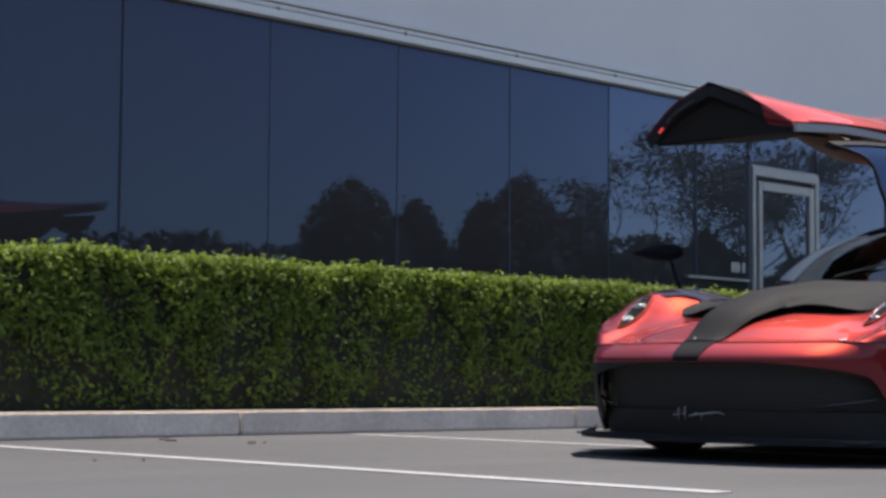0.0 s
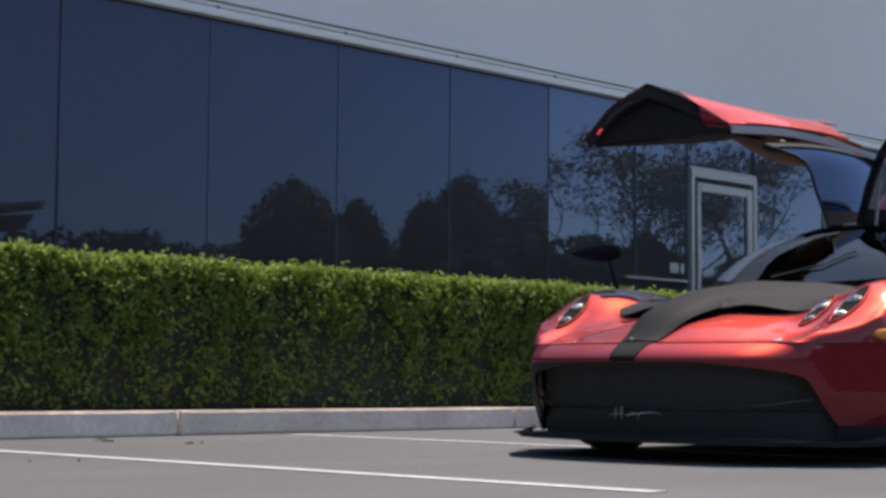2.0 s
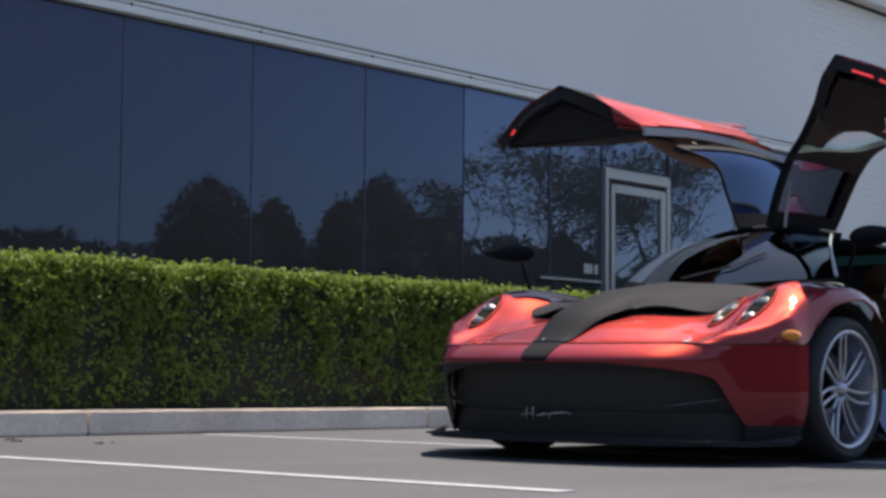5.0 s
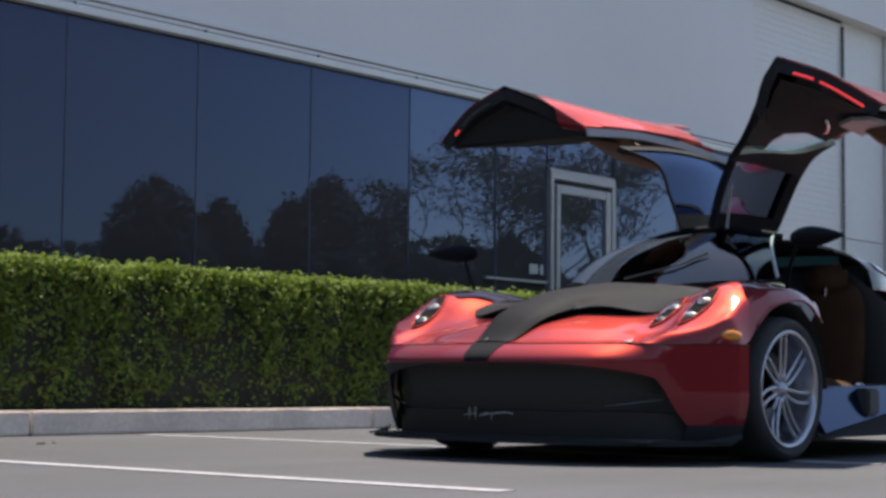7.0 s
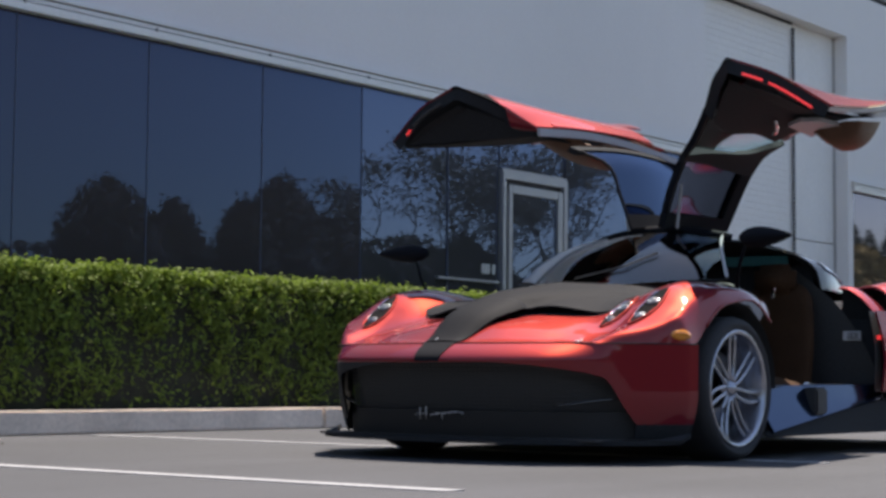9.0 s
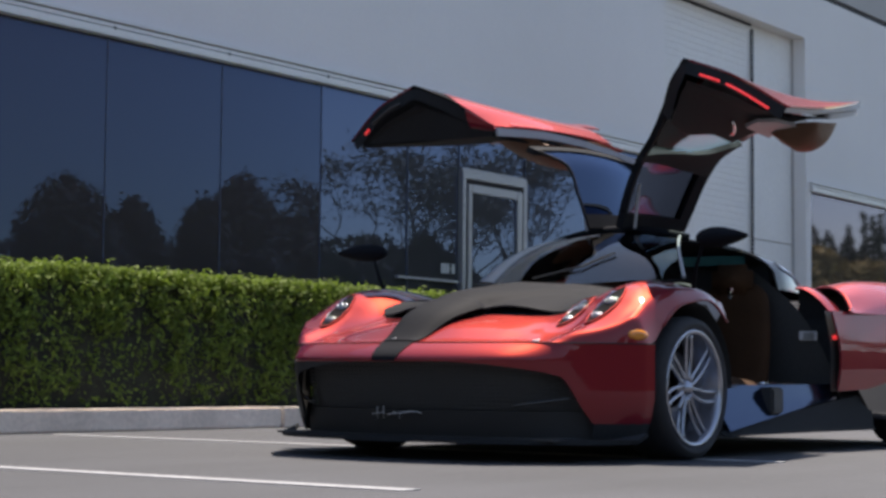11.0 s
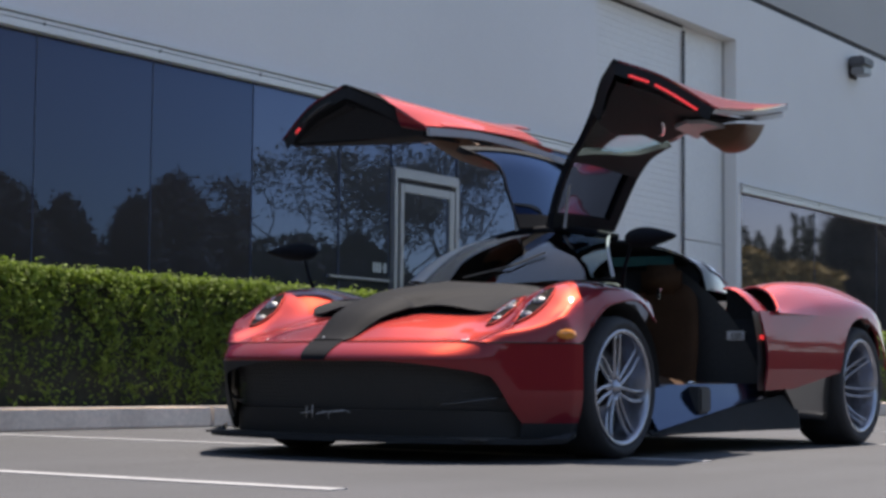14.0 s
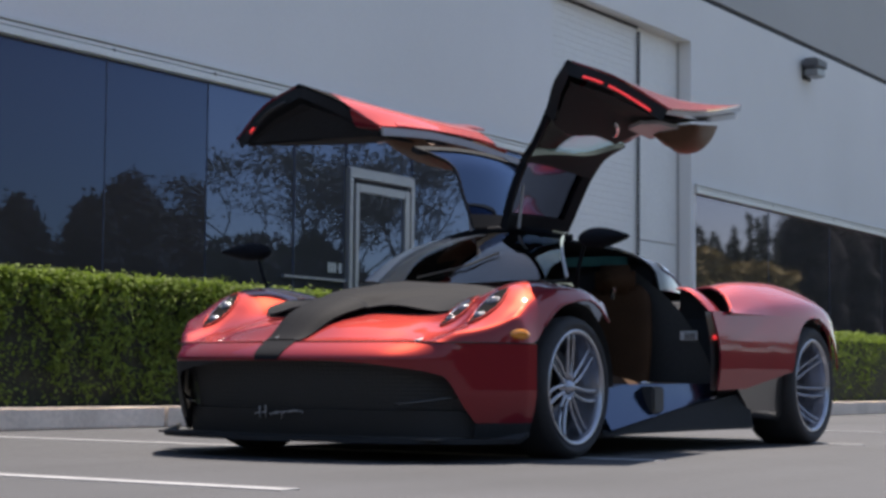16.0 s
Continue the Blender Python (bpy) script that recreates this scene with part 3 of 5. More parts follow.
for i in range(10):
    tree(-34 + rng.uniform(-2, 2), -22 + i * 5.0, rng.uniform(8, 10.5), rng.uniform(2.6, 3.4), 0.24, 3600, DARK_LEAF, "dense dark green tree at the edge of the lot", 230 + i, 0.26)

# ---- car: u runs from the front axle rearwards, v to the far side, w up ----
car = tagged(empty("sports_car", 7.21, 4.67, 0, -0.7), "low red supercar with black carbon stripe and gullwing doors raised", "car")


def flake_paint(name, base, flake):
    """Candy paint: a deep base with metallic flake, both under a clear coat."""
    m = mat(name, base, 0.5, coat=1.0, spec=0.05, grain=900, grain_amt=0.12, stain=1.5, stain_amt=0.04, coat_rough=0.015)
    n, l = m.node_tree.nodes, m.node_tree.links
    b = n["Principled BSDF"]
    b.inputs["Coat IOR"].default_value = 1.45
    fl = n.new("ShaderNodeBsdfPrincipled")
    fl.inputs["Base Color"].default_value = (*flake, 1)
    fl.inputs["Metallic"].default_value = 1.0
    fl.inputs["Roughness"].default_value = 0.52
    fl.inputs["Coat Weight"].default_value = 1.0
    fl.inputs["Coat Roughness"].default_value = 0.015
    fl.inputs["Coat IOR"].default_value = 1.45
    mx = n.new("ShaderNodeMixShader")
    mx.inputs[0].default_value = 0.225
    l.new(b.outputs[0], mx.inputs[1]), l.new(fl.outputs[0], mx.inputs[2])
    l.new(mx.outputs[0], n["Material Output"].inputs["Surface"])
    return m


RED = flake_paint("red_paint", (0.026, 0.001, 0.026), (0.98, 0.088, 0.013))
SATIN = mat("satin_carbon", (0.0095, 0.0108, 0.0145), 0.72, spec=0.085, grain=350, grain_amt=0.25)
CARBON = mat("gloss_carbon", (0.018, 0.018, 0.020), 0.35, coat=1.0, grain=350, grain_amt=0.3, coat_rough=0.03)
BLACK = mat("black_plastic", (0.045, 0.045, 0.047), 0.6, grain=80, grain_amt=0.2)
MESH_BLACK = mat("grille_mesh", (0.055, 0.055, 0.057), 0.6)
RUBBER = mat("tyre_rubber", (0.034, 0.034, 0.037), 0.8, grain=60, grain_amt=0.15)
RIM = mat("rim_metal", (0.44, 0.45, 0.50), 0.25, metal=0.9, grain=40, grain_amt=0.05)
STEEL = mat("brake_steel", (0.25, 0.25, 0.26), 0.35, metal=0.9, grain=60, grain_amt=0.15)
GLINT_PALE = mat("pale_glint", (0.75, 0.72, 0.72), 0.5)
CHROME = mat("chrome", (0.8, 0.8, 0.82), 0.08, metal=1.0)
PROJECTOR = mat("smoked_chrome", (0.30, 0.30, 0.32), 0.22, metal=1.0)
AMBER = mat("amber_lens", (0.75, 0.25, 0.02), 0.15, coat=1.0)
LEATHER = mat("tan_leather", (0.13, 0.060, 0.030), 0.55, grain=120, grain_amt=0.2, bump=0.3, bump_scale=150, stain=5, stain_amt=0.15)
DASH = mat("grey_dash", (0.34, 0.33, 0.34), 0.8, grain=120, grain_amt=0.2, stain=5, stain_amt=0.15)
SEAT = mat("brown_leather", (0.060, 0.030, 0.016), 0.85, spec=0.15, grain=120, grain_amt=0.2, bump=0.3, bump_scale=150, stain=5, stain_amt=0.15)
GRILLE = mat("grille_backing", (0.075, 0.075, 0.077), 0.8, grain=200, grain_amt=0.2)
VALANCE = mat("dark_carbon", (0.036, 0.036, 0.037), 0.7, spec=0.2, grain=350, grain_amt=0.25)
GLOW_RED = mat("glowing_red_lens", (0.8, 0.04, 0.05), 0.2, coat=1.0)
GLOW_RED.node_tree.nodes["Principled BSDF"].inputs["Emission Color"].default_value = (1.0, 0.06, 0.07, 1)
GLOW_RED.node_tree.nodes["Principled BSDF"].inputs["Emission Strength"].default_value = 0.35
LAMP_BLACK = mat("lamp_black", (0.010, 0.010, 0.011), 0.9, spec=0.05)
CARD = mat("door_lining", (0.026, 0.029, 0.033), 0.8, spec=0.15, grain=90, grain_amt=0.2)
# raised grey: the far pillar's reflected light is put into its colour
PILLAR = mat("pale_pillar", (0.46, 0.465, 0.47), 0.4, coat=0.6, grain=350, grain_amt=0.15)
RAIL = mat("grey_rail", (0.075, 0.077, 0.082), 0.55, grain=300, grain_amt=0.15)
LABEL_WHITE = mat("white_label", (0.7, 0.7, 0.72), 0.5)
# blue of the mirrored sky is put into the sill's base colour
SILL_SKY = mat("sky_tinted_carbon", (0.032, 0.055, 0.11), 0.12, metal=0.9, grain=350, grain_amt=0.25)
PALE = mat("pale_alloy", (0.42, 0.43, 0.45), 0.55, metal=0.1)


def clear_glass(name, tint, see=0.6, ior=1.5):
    """Thin tinted glass: light goes through it, and it mirrors by Fresnel."""
    m = bpy.data.materials.new(name)
    m.use_nodes = True
    n, l = m.node_tree.nodes, m.node_tree.links
    n.clear()
    o = n.new("ShaderNodeOutputMaterial")
    tr, gl, mx, fr = n.new("ShaderNodeBsdfTransparent"), n.new("ShaderNodeBsdfGlossy"), n.new("ShaderNodeMixShader"), n.new("ShaderNodeFresnel")
    tr.inputs["Color"].default_value = (*[c * see for c in tint], 1)
    gl.inputs["Roughness"].default_value = 0.015
    fr.inputs["IOR"].default_value = ior
    l.new(fr.outputs[0], mx.inputs[0]), l.new(tr.outputs[0], mx.inputs[1]), l.new(gl.outputs[0], mx.inputs[2])
    l.new(mx.outputs[0], o.inputs["Surface"])
    return m


WINDSCREEN = clear_glass("windscreen_glass", (0.85, 0.97, 0.98), 0.9, 2.5)
TEAL_GLASS = clear_glass("teal_glass", (0.88, 1.0, 1.0), 0.98, 1.06)
# opaque teal: light passing through the rear glass is painted as colour
TEAL_LIT = mat("teal_lit_strip", (0.05, 0.16, 0.16), 0.12, coat=1.0, stain=6, stain_amt=0.2)
SMOKED = clear_glass("smoked_glass", (0.35, 0.5, 0.8), 0.16, 2.1)
SMOKED.node_tree.nodes["Glossy BSDF"].inputs["Color"].default_value = (0.48, 0.64, 0.95, 1)
# pale blue body colour stands in for the sky's reflection
QUARTER = tinted_glass("sky_pale_glass", (0.8, 0.88, 1.0), (0.22, 0.28, 0.38), 1.5)
LENS = clear_glass("lamp_lens", (1, 1, 1), 0.98, 1.04)

# nose line in plan: u of the seam edge at a given v
W_FRONT = 0.985


def nose_u(v):
    return -0.93 + 0.24 * v * v + 0.29 * v**6


C_TAB = [(-.93, .535), (-.82, .580), (-.7, .622), (-.58, .650), (-.35, .695), (0, .75), (.5, .80)]
H_TAB = [(-.75, .548), (-.57, .603), (-.42, .69), (-.338, .745), (-.26, .783), (-.14, .812), (0, .82), (.15, .813), (.3, .795), (.5, .757)]
E_TAB = [(-.52, .525), (-.36, .53), (-.27, .61), (-.15, .69), (0, .725), (.15, .735), (.25, .70), (.34, .64), (.5, .62)]
SEAM_Z = 0.522


def top_z(u, v):
    """Height of the bonnet and the front wings."""
    a = abs(v)
    c, h, e = curve_table(C_TAB, u), curve_table(H_TAB, u), curve_table(E_TAB, u)
    f = max(0, min(1, (-.18 - u) / .42))
    prof = [(0, c), (.22, c - .012), (.42, c * .9 + h * .1 - .035), (.54, c * .55 + h * .45 - .04), (.68, h - .022), (.77, h), (.84 + .01 * f, h - .004), (.90 + .01 * f, h - .014 + .003 * f - .08 * (1 - f) * max(0, h - e)), (.95 + .018 * f, e + (h - e) * (.58 + .20 * f)), (W_FRONT, e)]
    z = curve_table(prof, min(a, W_FRONT))
    side = max(0, min(1, (a - .55) / .25))
    side = side * side * (3 - 2 * side)
    s = (u - nose_u(min(a, W_FRONT))) / (0.20 - .14 * side)
    k = 1 - (1 - max(0, min(1, s))) ** (2.4 + 1.6 * side)
    return SEAM_Z + (z - SEAM_Z) * k


U_END = 0.50


def clip_point(s, a, lift=0.0):
    v = W_FRONT * (2 * a - 1)
    v = W_FRONT * math.copysign(abs(v / W_FRONT) ** 0.75, v)
    end = U_END - 0.17 * max(0, (abs(v) - .6) / .4)
    u0 = nose_u(v)
    u = u0 + (end - u0) * s
    return (u, v, top_z(u, v) + lift)


bm = bmesh.new()
grid(bm, lambda s, a: clip_point(s**1.5, a), 64, 120)
clip = thick(part("front_clip", bm, RED, car, "glossy red bonnet and wings", True), 0.008)

# raised black spine that runs into the cowl
B_TAB = [(-.93, .088), (-.90, .102), (-.8, .126), (-.7, .150), (-.6, .170), (-.5, .185)]
EDGE = [(-.93, 0), (-.84, .003), (-.77, .012), (-.7, .022), (-.6, .030), (-.53, .033), (-.48, .024), (-.42, -.01)]
RISE = [(-.93, .004), (-.86, .024), (-.75, .048), (-.6, .070), (-.45, .085), (-.2, .085), (0, .078), (.25, .058), (.5, .045)]


def spine_point(s, a):
    u = -.928 + .50 * s
    b = lerp_table(B_TAB, u)
    t = 2 * a - 1
    v = b * t
    u = max(u, nose_u(v) + 0.001)
    edge = curve_table(EDGE, u)
    return (u, v, top_z(u, v) + .006 - .03 * max(0, (u + .54) / .11) + edge + max(.004, curve_table(RISE, u) - edge) * (1 - abs(t) ** 4))


bm = bmesh.new()
grid(bm, spine_point, 40, 20)
thick(part("bonnet_stripe", bm, SATIN, car, "satin black carbon stripe widening to the cowl", True), 0.012)


VENT_U = [(0, -.56), (.17, -.55), (.20, -.50), (.30, -.455), (.40, -.42), (.52, -.38), (.58, -.32)]
VENT_H = [(0, .066), (.10, .060), (.17, .034), (.21, .038), (.27, .043), (.34, .040), (.42, .028), (.52, .010), (.58, .004)]


def cowl_point(s, a):
    t = 2 * a - 1
    v = .575 * t
    k = abs(v)
    u0 = curve_table(VENT_U, k) + .012
    u = u0 + (.50 - u0) * s
    q = min(1, (u - u0) / .60)
    full = curve_table(RISE, u) * (1 - abs(t) ** 2.4) + .012
    b = lerp_table(B_TAB + [(-.2, .40), (0, .52), (.5, .575)], u)
    ridge = curve_table(RISE, u) * max(0, 1 - (k / b) ** 4) + .002
    return (u, v, top_z(u, v) + max(ridge, curve_table(VENT_H, k) * (1 - q) + full * q))


bm = bmesh.new()
grid(bm, cowl_point, 36, 48)
thick(part("cowl", bm, SATIN, car, "satin black carbon cowl", True), 0.008)
# dark sheets laid on the bonnet stand in for shade under the cowl
for sg in (-1, 1):
    bm = bmesh.new()
    grid(bm, lambda s, a: (curve_table(VENT_U, .12 + .42 * a) + .30 * s, sg * (.12 + .42 * a), top_z(curve_table(VENT_U, .12 + .42 * a) + .30 * s, .12 + .42 * a) + 0.004), 8, 10, flip=sg < 0)
    thick(part("bonnet_vent", bm, SATIN if sg > 0 else CARD, car, "dark sheet painted as the shaded bonnet vent", True), .002)
# pale tubes painted as sun glints where the bonnet meets the wing and stripe
for v0, v1 in ((-.640, -.625), (.035, .028)):
    bm = bmesh.new()
    tube(bm, [(lambda v, u: (u, v, top_z(u, v) + (.004 if v < 0 else .012)))(v0 + (v1 - v0) * k / 3, nose_u(v0) + .010 + .026 * k) for k in range(4)], [.005, .005, .004, .002], 6)
    part("panel_edge", bm, GLINT_PALE, car, "pale tube painted as a glint on the panel edge", True)


# ---- nose below the seam ----
def nose_wrap(a, z, out=0.0):
    """A point on the nose for a from -1 (near wheel arch) to 1 (far one)."""
    k = abs(a)
    sg = 1 if a >= 0 else -1
    if k < 0.88:
        v = W_FRONT * k / 0.88
        u = nose_u(v)
    else:
        v, u = W_FRONT + 0.012 * (k - .88) / .12, nose_u(W_FRONT) + (k - .88) / .12 * (-.37 - nose_u(W_FRONT))
    n = Vector((-1, sg * (.48 * v + 1.74 * v**5))).normalized() if k < 0.88 else Vector((-.58 * (1 - (k - .88) / .12) - .02, sg)).normalized()
    if z > .433:
        tuck = curve_table([(.433, .100), (.445, .104), (.462, .094), (.484, .068), (.503, .037), (.522, .0)], z)
    else:
        tuck = 0.100 - 0.70 * (.433 - z) ** 1.4
    side = max(0, min(1, (k - .46) / .28))
    side = side * side * (3 - 2 * side)
    o = out + tuck + (-.05 * (max(0, .30 - z) / .202) ** 1.5 - tuck) * side
    return (u + n.x * o, sg * v + n.y * o, z)


def lip_low(a):
    return .435 if a > 0 else lerp_table([(0, .435), (.28, .435), (.42, .425), (.52, .41), (.61, .392), (.67, .372), (1, .372)], -a)


bm = bmesh.new()
grid(bm, lambda s, a: nose_wrap(2 * a - 1, SEAM_Z - 0.005 + s * (lip_low(2 * a - 1) - SEAM_Z + .005)), 18, 120, flip=True)
thick(part("bumper_lip", bm, RED, car, "glossy red nose lip", True), 0.0015)
bm = bmesh.new()
tube(bm, [nose_wrap(-.99 + 1.98 * k / 80, SEAM_Z - .0025, .0015) for k in range(81)], .0032, 6)
part("bonnet_seam", bm, CARD, car, "dark shut line of the bonnet")
bm = bmesh.new()
grid(bm, lambda s, a: nose_wrap((.080 - .026 * s) * (2 * a - 1), SEAM_Z + .004 - s * 0.088, 0.006), 6, 6, flip=True)
thick(part("stripe_tip", bm, SATIN, car, "black stripe over the nose lip", True), 0.006)
M_TAB = [(.10, .80), (.15, .775), (.18, .76), (.25, .725), (.327, .695), (.372, .67), (.392, .61), (.41, .52), (.425, .42), (.44, .28)]
for sg in (-1, 1):
    bm = bmesh.new()

    def corner(s, a, sg=sg):
        z = .436 - s * .266 if sg > 0 else .374 - s * .204
        a0 = lerp_table(M_TAB, z) - (.14 if sg > 0 else 0)
        return nose_wrap(sg * (a0 + (1 - a0) * a), z, 0.0)

    grid(bm, corner, 18, 16, flip=sg > 0)
    # the far corner's shade is painted: black instead of body red
    thick(part("bumper_corner", bm, RED if sg < 0 else VALANCE, car, "red bumper corner" if sg < 0 else "far bumper corner painted black for shade", True), 0.0015)
    bm = bmesh.new()
    grid(bm, lambda s, a: nose_wrap(sg * (.765 + .235 * a), .172 - s * .065, 0.0), 4, 10, flip=sg > 0)
    thick(part("lower_skirt", bm, CARD, car, "", True), .01)
# mouth: recessed black wall, mesh and vanes
bm = bmesh.new()
grid(bm, lambda s, a: nose_wrap((.995 * (2 * a - 1)), .452 - s * .34, -0.10), 8, 80)
part("grille_back", bm, GRILLE, car, "black grille", True)
bm = bmesh.new()
for i in range(64):
    a = -.70 + 1.40 * i / 63
    for (z0, z1) in ((.44, .225),):
        p0, p1 = Vector(nose_wrap(a, z0, -.07)), Vector(nose_wrap(a, z1, -.07))
        tube(bm, [p0, p1], 0.0022, 4)
for i in range(12):
    z = .235 + i * .0175
    tube(bm, [nose_wrap(-.70 + 1.4 * k / 24, z, -.068) for k in range(25)], 0.0022, 4)
part("grille_mesh", bm, MESH_BLACK, car, "fine black wire mesh")
bm = bmesh.new()
grid(bm, lambda s, a: nose_wrap(.93 * (2 * a - 1), .222 - .115 * s, -.055 + .03 * s), 4, 60, flip=True)
grid(bm, lambda s, a: nose_wrap(.93 * (2 * a - 1), .222, -.10 + .045 * s), 2, 60)
part("lower_valance", bm, VALANCE, car, "black carbon valance", True)
for sg in (-1, 1):
    bm = bmesh.new()
    tube(bm, [nose_wrap(sg * (.50 + .22 * k / 8), .245 + .038 * k / 8, -.03) for k in range(9)], [.004 + .005 * math.sin(k / 8 * math.pi) for k in range(9)], 6)
    part("grille_blade", bm, CARBON, car, "glossy carbon blade in the intake", True)
# splitter with upturned ends
bm = bmesh.new()
grid(bm, lambda s, a: (lambda p: (p[0] + .16 * (1 - s) * (1 - .5 * abs(2 * a - 1)), p[1], .104 + .03 * max(0, abs(2 * a - 1) - .90) / .10 * (1 - s)))(nose_wrap(.85 * (2 * a - 1), .098, .115)), 4, 70, flip=True)
thick(part("splitter", bm, CARD, car, "black carbon front splitter", True), 0.022)
bm = boxes((-.86, .3, -.78, .78, .098, .108), (.3, 3.2, -.80, .80, .095, .11))
part("underfloor", bm, BLACK, car)
# script badge as plain strokes
bm = bmesh.new()


def on_mouth(v, z, o=0.012):
    return nose_wrap((v + .046) * 1.25 / W_FRONT * .88, z, o - .035)


for v0, z0, v1, z1, r in ((.065, .178, .045, .232, .0035), (.035, .180, .015, .236, .0035), (.085, .198, .02, .207, .0025), (.01, .197, -.03, .203, .004), (-.02, .21, -.055, .2, .003),
                          (-.045, .204, -.085, .211, .004), (-.05, .205, -.04, .178, .0025), (-.08, .209, -.115, .214, .004), (-.11, .216, -.145, .207, .0025)):
    tube(bm, [on_mouth(v0, z0), on_mouth((v0 + v1) / 2, (z0 + z1) / 2 + .002), on_mouth(v1, z1)], r, 6)
part("badge", bm, PALE, car, "small silver script badge", True)

# inner shell that fills the body behind openings
part("front_crash_box", boxes((-.60, .32, -.62, .62, .13, .50), bevel=.03), BLACK, car)
part("engine_bay", boxes((1.66, 3.35, -.60, .60, .13, .70), bevel=.03), BLACK, car)

# ---- wheel arches ----
for sg in (-1, 1):
    for uc, wc, rad, vv in ((0.0, .33, .40, W_FRONT), (2.795, .345, .42, 1.02)):
        bm = bmesh.new()
        grid(bm, lambda s, a: (uc - rad * math.cos(math.pi * s), sg * (vv - .01 - .42 * a), wc + (rad - .005) * math.sin(math.pi * s)), 24, 3)
        grid(bm, lambda s, a: (uc - rad * a * math.cos(math.pi * s), sg * (vv - .43), wc + rad * a * math.sin(math.pi * s)), 24, 3)
        part("wheel_arch", bm, BLACK, car, "", True)


# ---- wheels ----
def wheel(u, v, w, r_tyre, r_rim, width, dish, sg, steer=0.0):
    hub = empty("wheel", u, v, w)
    hub.parent = car
    hub["label"] = "silver multi-spoke wheel"
    hub.matrix_world = car.matrix_world @ pose(u, v, w, 0, 0, steer)
    hub.matrix_parent_inverse = Matrix.Identity(4)
    hub.matrix_basis = pose(u, v, w, 0, 0, steer)

    def lathe(prof, n=64):
        bm = bmesh.new()
        rings = [[bm.verts.new((r * math.cos(k * math.tau / n), -sg * y if sg > 0 else y, r * math.sin(k * math.tau / n))) for k in range(n)] for r, y in prof]
        for r0, r1 in zip(rings, rings[1:]):
            for k in range(n):
                bm.faces.new((r0[k], r0[(k + 1) % n], r1[(k + 1) % n], r1[k]))
        return bm

    # y is inward depth from the lip
    o = 1
    tw = width
    part("tyre", lathe([(r_rim - .004, .012), (r_rim + .012, .0), (r_rim + .030, -.014), (r_tyre - .03, -.012), (r_tyre - .010, .004), (r_tyre, .035), (r_tyre, tw - .035), (r_tyre - .02, tw), (r_rim, tw)]), RUBBER, hub, "black tyre", True)
    part("rim", lathe([(r_rim - .002, .018), (r_rim + .010, .002), (r_rim + .008, -.006), (r_rim - .002, -.008), (r_rim - .012, -.002), (r_rim - .016, .012), (r_rim - .022, .05), (r_rim - .035, dish + .05), (r_rim - .045, tw - .02)]), RIM, hub, "polished rim", True)
    part("brake_disc", lathe([(.09, dish + .08), (.175, dish + .08), (.175, dish + .105), (.09, dish + .105)], 48), STEEL, hub, "", True)
    sgn = -sg if sg > 0 else 1
    part("hub_cap", lathe([(.0001, dish - .02), (.022, dish - .018), (.028, dish - .004), (.05, dish + .002), (.058, dish + .02)], 32), RIM, hub, "", True)
    for i in range(7):
        ang = i * math.tau / 7 + .60
        bm = bmesh.new()
        for off in (-.5, .5):
            pts, rr = [], []
            for k in range(9):
                q = k / 8
                r = .035 + (r_rim - .05) * q
                spread = off * (.026 + .022 * math.sin(q * math.pi * .7)) / max(r, .06)
                swirl = .15 * q * q
                aa = ang + spread + swirl
                dd = dish + .006 - (dish - .016) * q ** 2.2
                pts.append((r * math.cos(aa), dd * sgn, r * math.sin(aa)))
                rr.append(.0105 - .003 * q + (.004 if k == 8 else 0))
            tube(bm, pts, rr, 7)
        part("spoke", bm, RIM, hub, "", True)
    return hub


for sg in (-1, 1):
    wheel(0.015, sg * .985, .328, .328, .260, .24, .035, sg)
    wheel(2.795, sg * 1.055, .345, .345, .266, .30, .135, sg)


# ---- rear haunches ----
def side_bottom(u):
    base = lerp_table([(1.5, .315), (1.83, .325), (2.45, .43), (3.2, .44), (3.48, .52)], u)
    d = abs(u - 2.795)
    if d < .40:
        base = max(base, .345 + math.sqrt(.40**2 - d * d))
    return base


